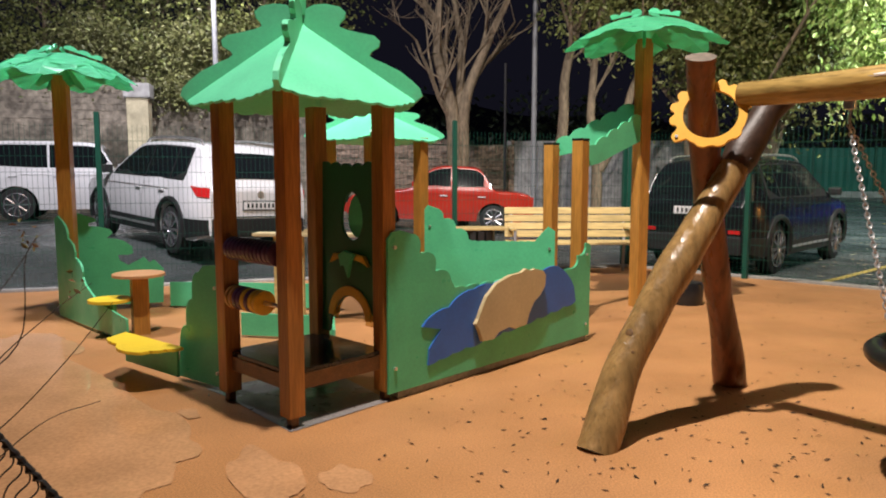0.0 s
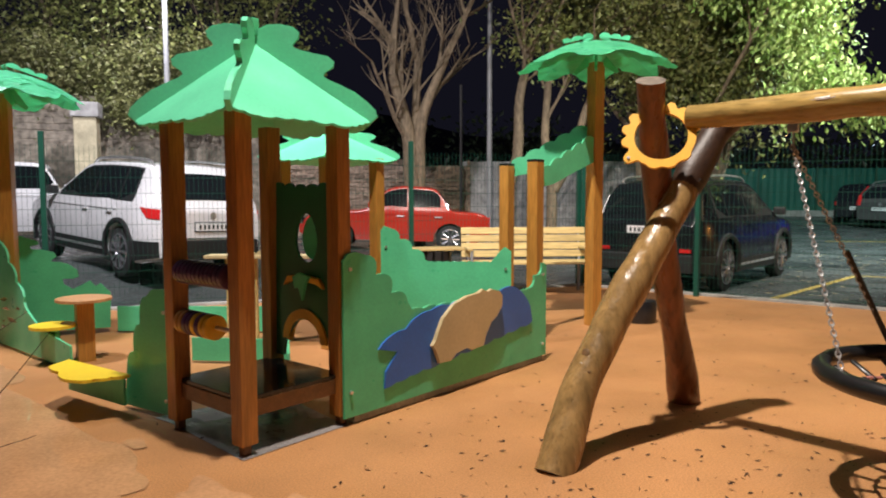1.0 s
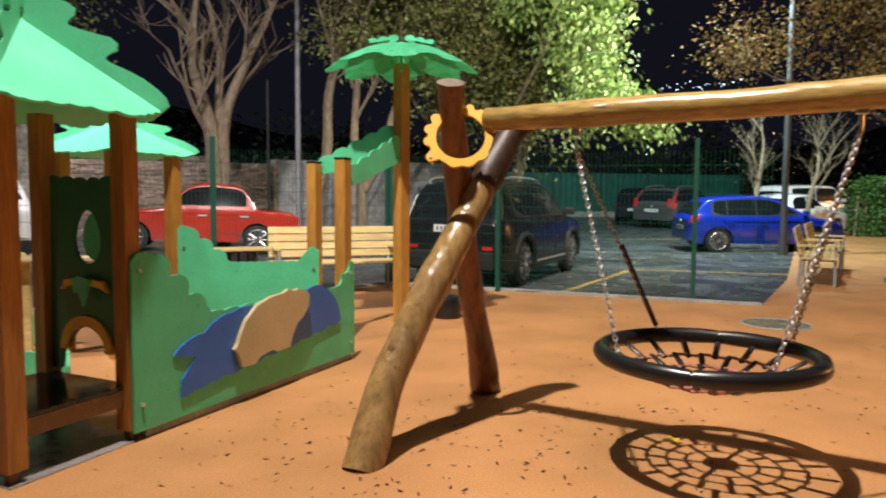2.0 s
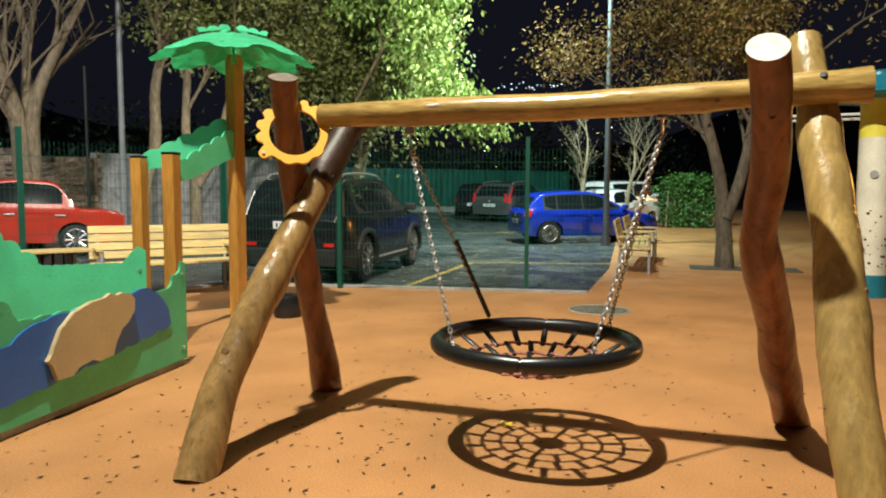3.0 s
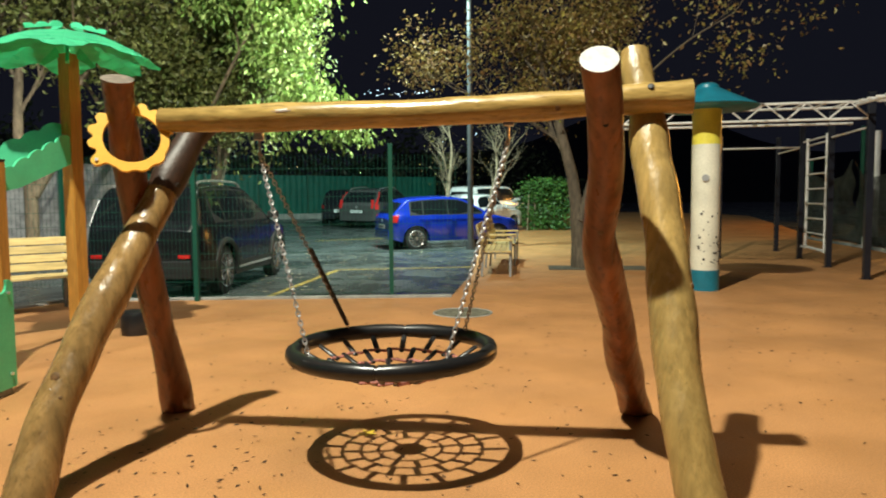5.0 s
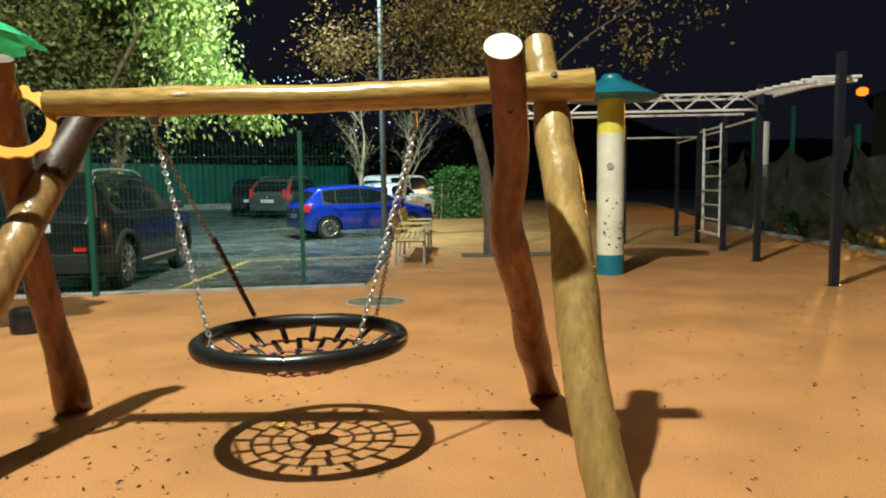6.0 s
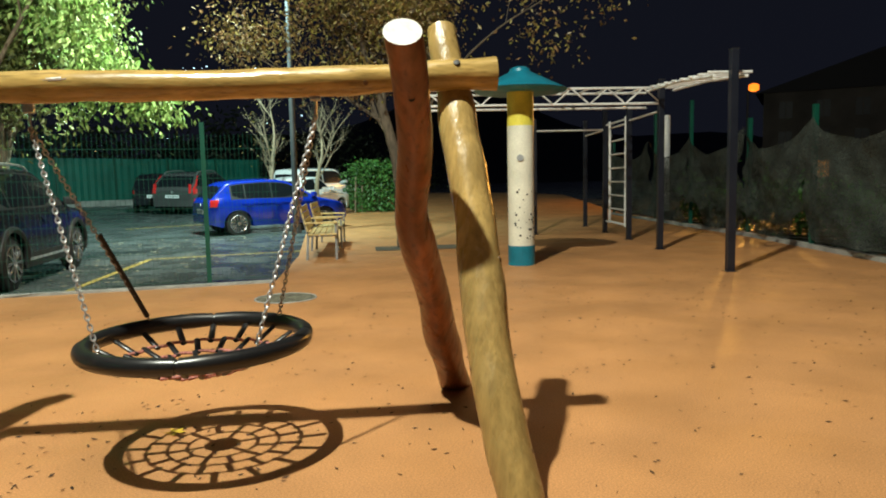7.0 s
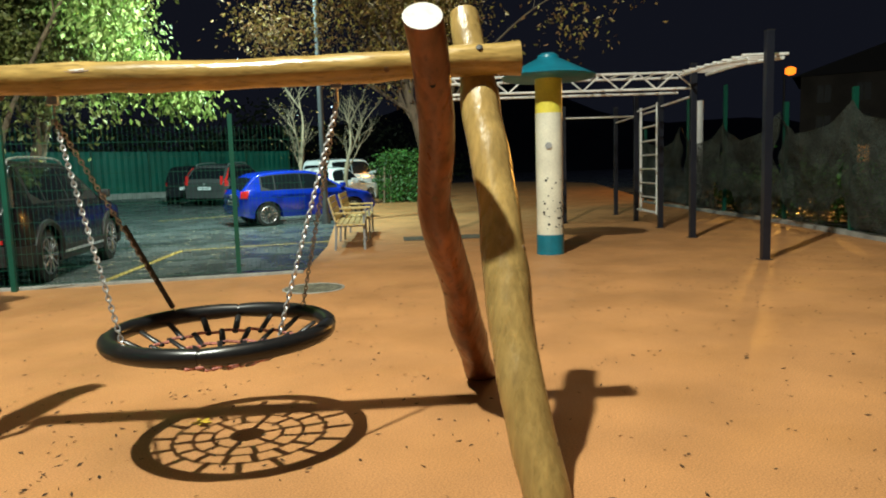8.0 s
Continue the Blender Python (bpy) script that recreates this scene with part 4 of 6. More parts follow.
        if rails:
            part("roof_rail", tubem(smooth_path([(x, sd * (flank(x, top(x) - 0.07) - 0.06), top(x) + d) for x, d in ((r1 + 0.08, -0.02), (r1 + 0.25, 0.03), ((r1 + f1) / 2, 0.035), (f1 - 0.3, 0.03), (f1 - 0.1, -0.02))], 5), 0.018, 8), STEEL, c, smooth=True)
        for cx in (xf, xr):
            wheel(c, cx, sd * (W / 2 - 0.125), r, sd, 10 if style != "hatch" else 12, style == "hatch")
        if lamp == "wedge":
            patch("tail_lamp", sd, [(-h2 + 0.02, belt - 0.20), (-h2 + 0.20, belt - 0.19), (-h2 + 0.36, belt - 0.05), (-h2 + 0.03, belt - 0.07)], REDGLASS, 0.012)
        elif lamp == "round":
            patch("tail_lamp", sd, [(-h2 + 0.03, belt - 0.17), (-h2 + 0.20, belt - 0.18), (-h2 + 0.26, belt + 0.02), (-h2 + 0.06, belt + 0.01)], REDGLASS, 0.014)
        elif lamp == "tall":
            patch("tail_lamp", sd, [(-h2 + 0.04, belt - 0.22), (-h2 + 0.20, belt - 0.22), (-h2 + 0.24, belt - 0.02), (-h2 + 0.05, belt - 0.02)], REDGLASS, 0.012)
            patch("tail_lamp", sd, [(-h2 + 0.05, belt - 0.02), (-h2 + 0.16, belt - 0.02), (r1 + 0.02, zt), (r1 - 0.07, zt)], REDGLASS, 0.012)
            part("tail_lamp", boxm((0.05, 0.10, 0.34), pose(-h2 + 0.035, sd * (half(-h2) - 0.075), belt - 0.02, 0, 8, 0), 0.015), REDGLASS, c)
        elif lamp == "clear":
            patch("tail_lamp", sd, [(-h2 + 0.05, belt - 0.02), (-h2 + 0.17, belt - 0.02), (r1 - 0.05, zt - 0.12), (r1 - 0.14, zt - 0.12)], RIM, 0.012)
            part("reflector", boxm((0.02, 0.16, 0.05), at(-h2 - 0.005, sd * (half(-h2) - 0.12), lo + 0.38), 0.006), REDGLASS, c)
        else:
            part("tail_lamp", boxm((0.03, 0.12, 0.24), at(-h2 + 0.0, sd * (half(-h2) - 0.08), belt - 0.24), 0.01), REDGLASS, c)
        part("head_lamp", boxm((0.20, 0.30, 0.14), at(h2 - 0.13, sd * (W / 2 - 0.26), hood - 0.30), 0.04), GLASS, c)
    across("windscreen", f0 - 0.03, f1 + 0.08, 0.96, 0.92, GLASS)
    across("rear_window", r0 + 0.03, r1 - 0.06, 0.94, 0.90, GLASS)
    wr = 2 * half(-h2)
    part("rear_bumper", boxm((0.08, wr - 0.04, 0.26), at(-h2 + 0.015, 0, lo + 0.20), 0.03), TRIM if clad else colour, c)
    part("front_bumper", boxm((0.08, wr - 0.04, 0.20), at(h2 - 0.015, 0, lo + 0.20), 0.03), TRIM if clad else colour, c)
    zp = (belt - 0.16 if lamp == "clear" else belt - 0.30) if style in ("suv", "estate") else lo + 0.40
    part("tailgate_seam", boxm((0.01, wr - 0.16, 0.012), at(-h2 + 0.0, 0, lo + 0.35)), TRIM, c)
    pl = part("number_plate", boxm((0.012, 0.52, 0.112), at(-h2 - 0.012, 0, zp), 0.003), PLATE, c)
    for i in range(7):
        part("plate_bar", boxm((0.004, 0.032, 0.06), at(-h2 - 0.0195, -0.20 + 0.066 * i, zp)), INK, pl)
    part("plate_frame", boxm((0.01, 0.55, 0.14), at(-h2 - 0.004, 0, zp), 0.003), TRIM, c)
    part("badge", tubem([(-h2 + 0.01, 0, belt - 0.14), (-h2 - 0.008, 0, belt - 0.14)], 0.05, 14), STEEL, c)
    return c


def from_wheel(w, heading, wb, W, side):
    """The car's centre from its rear wheel on the side (1: left, -1: right)."""
    h = Vector((*heading, 0)).normalized()
    left = Vector((-h.y, h.x, 0))
    q = Vector((*w, 0)) + h * wb / 2 - left * side * (W / 2 - 0.1)
    return (q.x, q.y)


WHITE = paint("white_car_paint", (0.72, 0.73, 0.74))
REDP = paint("red_car_paint", (0.44, 0.032, 0.018))
BLUEP = paint("blue_car_paint", (0.006, 0.028, 0.36))
BLACKP = paint("black_car_paint", (0.008, 0.009, 0.012), 0.25, coat=0.15, spec=0.25)
GREYC = paint("grey_car_paint", (0.055, 0.055, 0.055))
car(from_wheel((-4.04, 9.95), (-0.73, 0.683), 2.68, 1.84, 1), (-0.73, 0.683), WHITE, "white compact off-road car with black wheel arches", L=4.49, W=1.84, H=1.64, wb=2.68, r=0.35, belt=1.05, hood=1.06)
car((-8.35, 15.6), (0.93, 0.36), WHITE, "white boxy off-road car by the stone wall", L=4.2, W=1.70, H=1.72, wb=2.5, r=0.35, belt=1.10, hood=1.04, style="box", clad=False, rails=False, lamp="square")
car((-0.42, 15.9), (-1.0, 0.02), REDP, "red old-fashioned four-door saloon car", L=4.10, W=1.62, H=1.45, wb=2.42, r=0.30, belt=0.92, hood=0.90, style="sedan", clad=False, rails=False, lamp="square")
car(from_wheel((4.52, 10.02), (0.69, 0.725), 2.63, 1.80, -1), (0.69, 0.725), BLACKP, "black off-road car behind the mesh fence", L=4.40, W=1.80, H=1.66, wb=2.63, r=0.36, belt=1.06, hood=1.06, lamp="clear")
car(from_wheel((12.3, 15.1), (0.94, -0.33), 2.47, 1.68, -1), (0.94, -0.33), BLUEP, "bright blue hatchback car on the wet asphalt", L=3.97, W=1.68, H=1.48, wb=2.47, r=0.32, belt=0.95, hood=0.95, style="hatch", clad=False, rails=False, lamp="round")
car((17.6, 23.95), (0.88, 0.47), GREYC, "dark grey estate car with tall red tail lamps", L=4.7, W=1.86, H=1.56, wb=2.75, r=0.34, belt=0.98, hood=0.98, style="estate", clad=False, lamp="tall")
car((17.0, 25.9), (0.62, 0.78), BLACKP, "small black hatchback car at the green wall", L=4.0, W=1.70, H=1.48, wb=2.5, r=0.31, belt=0.94, hood=0.95, style="hatch", clad=False, rails=False)
car((20.15, 20.0), (0.93, 0.0), WHITE, "white three-door boxy off-road car", L=3.75, W=1.68, H=1.66, wb=2.2, r=0.35, belt=1.04, hood=1.0, style="box", clad=False, rails=False, lamp="square")
car((17.6, 18.2), (0.93, 0.15), WHITE, "white small car behind the blue hatchback", L=3.9, W=1.62, H=1.42, wb=2.4, r=0.30, belt=0.9, hood=0.9, style="sedan", clad=False, rails=False, lamp="square")

# ---- fence of welded green mesh ----


def fence_run(points, h=2.1, label="green welded-mesh fence panel on square posts", skip=()):
    for i, (a, b) in enumerate(zip(points, points[1:])):
        a, b = Vector((*a, 0)), Vector((*b, 0))
        f = thing("fence", label, "fence", frame_of(a, b - a), "mesh fence")
        n = (b - a).length
        if a.x < 6.5:
            part("post", boxm((0.06, 0.06, h + 0.04), at(0, 0, (h + 0.04) / 2 - 0.02), 0.004), FENCE, f)
        if i == len(points) - 2:
            part("post", boxm((0.06, 0.06, h + 0.04), at(n, 0, (h + 0.04) / 2 - 0.02), 0.004), FENCE, f)
        if i in skip:
            continue
        bm = bmesh.new()
        k = int(n / 0.055)
        for j in range(1, k):
            x = n * j / k
            box(bm, (0.0032, 0.0032, 1.92 * h / 2.1), at(x, 0, 0.05 + 0.96 * h / 2.1))
        for j in range(10):
            box(bm, (n - 0.05, 0.0045, 0.0045), at(n / 2, 0.004, 0.07 + j * 0.19 * h / 2.1))
        part("wire_mesh", bm, FENCE, f)


fence_run([(6.75, 7.18), (6.01, 7.78), (3.86, 9.30), (2.62, 10.55)])
fence_run([(2.55, 10.62), (0.0, 9.80), (-1.76, 9.22), (-4.28, 8.38), (-6.5, 7.66), (-9.0, 6.9)])

# kerb along the edge of the rubber floor
for a, b in ((C1, C2), (C0, C1)):
    a, b = Vector((*a, 0)), Vector((*b, 0))
    kb = part("kerb", boxm(((b - a).length, 0.10, 0.07), frame_of((a + b) / 2, b - a) @ at(0, 0.08, 0.0), 0.012), CONC)
    tagged(kb, "grey concrete kerb of the playground", "kerb", kind="structure")

# yellow lines on the asphalt
YLINE = mat("yellow_road_paint", (0.34, 0.26, 0.06), 0.45, grain=0.4, grain_scale=30, stain=0.35)
for a, b in (((4.66, 9.0), (7.65, 11.75)), ((7.65, 11.75), (10.0, 10.25)), ((11.7, 19.5), (19.0, 17.0))):
    a, b = (Vector((*q, rise(*q) - 0.022)) for q in (a, b))
    ex_ = (b - a).normalized()
    m = Matrix((ex_, Z.cross(ex_).normalized(), ex_.cross(Z.cross(ex_)).normalized())).transposed().to_4x4()
    m.translation = (a + b) / 2
    ln = part("road_line", boxm(((b - a).length, 0.10, 0.004), m), YLINE)
    tagged(ln, "worn yellow parking line on wet asphalt", "road marking", kind="structure")

# ---- benches, bin ----


def bench(m, label="park bench with pale yellow slats and grey steel legs"):
    b = thing("bench", label, "bench", m, "park benches")
    for i in range(5):
        part("seat_slat", boxm((1.8, 0.085, 0.028), at(0, -0.20 + 0.10 * i, 0.44), 0.006), BENCH, b)
    for i in range(4):
        part("back_slat", boxm((1.8, 0.026, 0.095), pose(0, 0.255 + 0.028 * i, 0.54 + 0.108 * i, -12, 0, 0), 0.006), BENCH, b)
    for s in (-1, 1):
        x = s * 0.80
        part("leg", tubem([(x, -0.23, 0), (x, -0.23, 0.62)], 0.022, 8), GREYP, b)
        part("leg", tubem([(x, 0.27, 0), (x, 0.24, 0.42), (x, 0.36, 0.90)], 0.022, 8), GREYP, b)
        part("cross_bar", tubem([(x, -0.23, 0.415), (x, 0.25, 0.415)], 0.02, 8), GREYP, b)
        part("armrest", boxm((0.075, 0.56, 0.03), at(s * 0.83, 0.02, 0.635), 0.008), BENCH, b)
    return b


b1 = bench(frame_of((1.62, 9.72, 0), (1, 0.03)), "pale yellow slatted park bench by the fence")
copy_thing(b1, frame_of((9.45, 9.09, 0), (0.73, 0.683)))
copy_thing(b1, frame_of((10.95, 10.36, 0), (0.75, 0.66)))
bn = thing("litter_bin", "dark slatted litter bin with a tan board top", "litter bin", at(0.32, 9.35, 0, 10))
for i in range(12):
    a = 2 * math.pi * i / 12
    part("slat", boxm((0.02, 0.085, 0.60), at(0.21 * math.cos(a), 0.21 * math.sin(a), 0.33, math.degrees(a)), 0.004), TRIM, bn)
part("lid", boxm((0.75, 0.42, 0.03), at(0, 0, 0.66), 0.006), BENCH, bn)
part("base", tubem([(0, 0, 0), (0, 0, 0.05)], 0.2, 16), TRIM, bn)

# ---- walls and the slope behind the cars ----


def rubble(name, a, b, h, material, label, size=(0.55, 0.28), depth=0.5, seed=2, ragged=0.25, relief=1.0):
    """A wall of uneven stones, course by course, in front of a mortar core."""
    a, b = Vector((*a, 0)), Vector((*b, 0))
    n = (b - a).length
    w = thing(name, label, "wall", frame_of(a, b - a), kind="structure")
    part("core", boxm((n, depth, h - 0.08), at(n / 2, depth / 2 - 0.035, (h - 0.08) / 2 - 0.02)), material, w)
    rnd = random.Random(seed)
    bm = bmesh.new()
    z = -0.02
    while z < h:
        ch = size[1] * rnd.uniform(0.75, 1.25)
        x = -rnd.uniform(0, size[0])
        while x < n:
            cw = size[0] * rnd.uniform(0.6, 1.5)
            if z + ch < h + rnd.uniform(-ragged, ragged) * 0.6:
                d = 0.10 + rnd.uniform(0, 0.05) * relief
                vs = []
                for sy, ins in ((0.06, 0.0), (-d + 0.06, 0.012)):
                    for dx, dz in ((0, 0), (1, 0), (1, 1), (0, 1)):
                        vs.append(bm.verts.new((max(0, min(n, x + 0.004 + ins + dx * (cw - 0.008 - 2 * ins))) + rnd.uniform(-0.03, 0.03), sy + (rnd.uniform(-0.03, 0.03) * relief if ins else 0), z + 0.004 + ins + dz * (ch - 0.008 - 2 * ins) + rnd.uniform(-0.022, 0.022))))
                bm.faces.new(vs[4:8])
                for i in range(4):
                    j = (i + 1) % 4
                    bm.faces.new((vs[i], vs[j], vs[4 + j], vs[4 + i]))
            x += cw
        z += ch
    st = part("stones", bm, material, w)
    st["kind"] = "stuff"
    return w


def island(material, amount):
    """Lets each piece of a joined mesh take a shade of its own."""
    nt = material.node_tree
    b = nt.nodes["Principled BSDF"]
    link = b.inputs["Base Color"].links[0]
    src = link.from_socket
    geo = nt.nodes.new("ShaderNodeNewGeometry")
    r = nt.nodes.new("ShaderNodeMapRange")
    r.inputs["To Min"].default_value, r.inputs["To Max"].default_value = 1 - amount, 1 + amount
    v = nt.nodes.new("ShaderNodeVectorMath")
    v.operation = "SCALE"
    nt.links.new(geo.outputs["Random Per Island"], r.inputs["Value"])
    nt.links.new(src, v.inputs[0])
    nt.links.new(r.outputs[0], v.inputs["Scale"])
    nt.links.new(v.outputs[0], b.inputs["Base Color"])
    return material


island(STONE, 0.10)
island(BRICKW, 0.35)
rubble("wall_west", (-22, 15.0), (-4.2, 19.6), 3.9, STONE, "tall weathered stone retaining wall", (0.42, 0.20), 0.8, ragged=0.5, relief=0.3)
rubble("wall_north", (-4.2, 19.6), (1.6, 20.4), 2.35, BRICKW, "brown rubble wall behind the red car", (0.30, 0.13), 0.4, 5)
PLASTER = mat("stained_plaster", (0.36, 0.36, 0.35), 0.85, grain=0.3, grain_scale=6, stain=0.5, stain_scale=1.2, bump=0.5, bump_scale=12)
pw = part("wall_north_plaster", boxm((5.2, 0.3, 2.4), frame_of((4.0, 20.5, 1.18), (1, -0.03)), 0.02), PLASTER)
tagged(pw, "low wall of stained grey plaster", "wall", kind="structure")
yp = thing("plaster_pier", "tall cream plastered pier against the stone wall", "pier", at(-7.9, 17.35, 0, 14))
part("shaft", boxm((0.5, 0.5, 3.3), at(0, 0, 1.63), 0.03), mat("cream_plaster", (0.50, 0.45, 0.30), 0.8, grain=0.2, stain=0.3, bump=0.3), yp)
part("cap", boxm((0.62, 0.62, 0.35), at(0, 0, 3.45), 0.03), PLASTER, yp)

# green sheet fence at the end of the car park
gw = thing("sheet_fence", "long dark green sheet-metal fence with ribs", "fence", frame_of((8.0, 32.0, 0.45), (17.3, -2.4)), kind="structure")
bm = bmesh.new()
n = 17.4
k = 116
rows_ = [[bm.verts.new((n * i / k, 0.02 * (i % 2), z)) for i in range(k + 1)] for z in (0.25, 2.15)]
for i in range(k):
    bm.faces.new((rows_[0][i], rows_[0][i + 1], rows_[1][i + 1], rows_[1][i]))
bmesh.ops.solidify(bm, geom=bm.faces[:], thickness=0.012)
part("sheet", bm, GWALL, gw)
part("plinth", boxm((n, 0.3, 0.3), at(n / 2, 0.0, 0.12)), CONC, gw)
for i in range(8):
    part("rib", boxm((0.08, 0.08, 2.2), at(n * i / 7, -0.06, 1.1)), FENCE, gw)

# ---- poles ----


def pole(x, y, h, r, material, label, arm=None):
    p = thing("lamp_post", label, "lamp post", at(x, y, -0.03), "lamp posts")
    part("shaft", tubem([(0, 0, 0), (0, 0, h)], [r, r * 0.7], 12), material, p, smooth=True)
    part("foot", tubem([(0, 0, 0), (0, 0, 0.25)], r * 1.5, 12), material, p)
    if arm:
        part("arm", tubem([(0, 0, h - 0.1), (arm[0], arm[1], h + 0.15)], 0.03, 8), material, p)
        part("lamp_head", boxm((0.5, 0.25, 0.1), at(arm[0], arm[1], h + 0.18, math.degrees(math.atan2(arm[1], arm[0]))), 0.02), GREYP, p)


pole(-5.55, 16.2, 6.9, 0.075, GREYP, "pale slender lamp post behind the white car", (-0.1, -0.9))
pole(1.95, 18.2, 9.0, 0.075, GREYP, "pale slender lamp post by the plaster wall")
pole(13.3, 13.95, 7.9, 0.085, mat("zinc_paint", (0.06, 0.065, 0.07), 0.55, 0.1, grain=0.1, stain=0.15), "grey steel lamp post beside the blue car", (-1.6, 0.35))
thin = thing("steel_pole", "thin dark steel pole behind the fence", "pole", at(1.15, 17.2, -0.03))
part("shaft", tubem([(0, 0, 0), (0, 0, 4.1)], 0.035, 8), TRIM, thin)

# ---- trees ----


def leaf_mat(name, colour, second=None):
    """Leaves that differ from one another between two colours, and in brightness."""
    m = mat(name, colour, 0.5, grain=0.15, grain_scale=3, stain=0.25, stain_scale=0.7)
    nt = m.node_tree
    b = nt.nodes["Principled BSDF"]
    src = b.inputs["Base Color"].links[0].from_node
    geo = nt.nodes.new("ShaderNodeNewGeometry")
    mix = nt.nodes.new("ShaderNodeMix")
    mix.data_type = "RGBA"
    mix.inputs[6].default_value = (*colour, 1)
    mix.inputs[7].default_value = (*(second or colour), 1)
    wn = nt.nodes.new("ShaderNodeTexWhiteNoise")
    wn.noise_dimensions = "1D"
    nt.links.new(geo.outputs["Random Per Island"], wn.inputs["W"])
    nt.links.new(wn.outputs["Value"], mix.inputs[0])
    nt.links.new(mix.outputs[2], src.inputs[0])
    return island(m, 0.4)


def leaves(bm, centre, count, spread, size, rnd, droop=0.3):
    for _ in range(count):
        q = Vector((rnd.gauss(0, 1), rnd.gauss(0, 1), rnd.gauss(0, 0.8))) * spread + centre
        a = Vector((rnd.uniform(-1, 1), rnd.uniform(-1, 1), rnd.uniform(-1, 0.4) - droop)).normalized()
        b = a.cross(Vector((rnd.uniform(-1, 1), rnd.uniform(-1, 1), rnd.uniform(-1, 1)))).normalized()
        s = size * rnd.uniform(0.6, 1.3)
        n = a.cross(b) * s * 0.12
        v = [bm.verts.new(q), bm.verts.new(q + a * s * 0.5 + b * s * 0.26 + n), bm.verts.new(q + a * s), bm.verts.new(q + a * s * 0.5 - b * s * 0.26 + n)]
        bm.faces.new(v)


def limb(bm, start, way, length, radius, level, rnd, tips, bend=0.25, kids=(2, 4), up=0.15):
    pts, rad = [start.copy()], [radius]
    d = way.normalized()
    n = 6
    for i in range(1, n + 1):
        d = (d + Vector((rnd.uniform(-1, 1), rnd.uniform(-1, 1), rnd.uniform(-0.6, 1) * 1.0 + up)) * bend * 0.5).normalized()
        pts.append(pts[-1] + d * length / n)
        rad.append(radius * (1 - 0.62 * i / n))
    tube(bm, pts, rad, 8 if level < 2 else 5, caps=level > 1)
    if level <= 0 or radius < 0.006:
        tips.extend(pts[3:])
        return
    for _ in range(rnd.randint(*kids)):
        t = rnd.randint(2, n)
        side = Vector((rnd.uniform(-1, 1), rnd.uniform(-1, 1), rnd.uniform(-0.2, 0.8))).normalized()
        limb(bm, pts[t], (d * 0.6 + side * 0.75), length * rnd.uniform(0.5, 0.75), rad[t] * 0.75, level - 1, rnd, tips, bend * 1.1, kids, up)
    if level == 1:
        tips.extend(pts[4:])


def tree(label, base, trunks, level, seed, leaf=None, count=0, spread=0.3, size=0.12, material=BARK, kids=(2, 4), extra=(), bend=0.25, droop=0.3):
    """trunks: lists of points with a start and an end radius; limbs grow from their upper ends."""
    t = thing("tree", label, "tree", None, "trees")
    rnd = random.Random(seed)
    bm, twigs = bmesh.new(), bmesh.new()
    tips = []
    for pts, r0, r1, length in trunks:
        p = smooth_path(pts, 5)
        tube(bm, p, [r0 + (r1 - r0) * i / (len(p) - 1) for i in range(len(p))], 12, wobble=0.12, seed=seed)
        d = (p[-1] - p[-2]).normalized()
        for k in range(rnd.randint(3, 4)):
            q = p[-1 - k * 2] if k else p[-1]
            side = Vector((rnd.uniform(-1, 1), rnd.uniform(-1, 1), rnd.uniform(0, 0.8)))
            limb(twigs, q, d + side * (0.35 if k == 0 else 0.9), length * rnd.uniform(0.7, 1.1), r1 * (0.95 if k == 0 else 0.6), level, rnd, tips, bend, kids)
    part("trunk", bm, material, t, smooth=True)
    part("bough", twigs, material, t, smooth=True)["kind"] = "stuff"
    if leaf:
        bm = bmesh.new()
        spots = tips + [Vector(e) for e in extra]
        for _ in range(count):
            leaves(bm, rnd.choice(spots), 14, spread, size, rnd, droop)
        c = part("crown", bm, leaf, t)
    return t


DARKBARK = mat("dark_bark", (0.105, 0.085, 0.06), 0.85, grain=0.4, grain_scale=20, stain=0.3, stretch=(1, 1, 0.3), bump=0.8, bump_scale=25)
L_DARK = leaf_mat("olive_leaves", (0.10, 0.135, 0.03), (0.19, 0.20, 0.06))
L_LIGHT = leaf_mat("fresh_leaves", (0.22, 0.42, 0.09), (0.38, 0.52, 0.16))
L_YELLOW = leaf_mat("autumn_leaves", (0.14, 0.072, 0.026), (0.16, 0.145, 0.026))
L_HEDGE = leaf_mat("hedge_leaves", (0.035, 0.115, 0.02), (0.07, 0.16, 0.03))
L_SHRUB = leaf_mat("shrub_leaves", (0.13, 0.15, 0.045), (0.20, 0.20, 0.08))

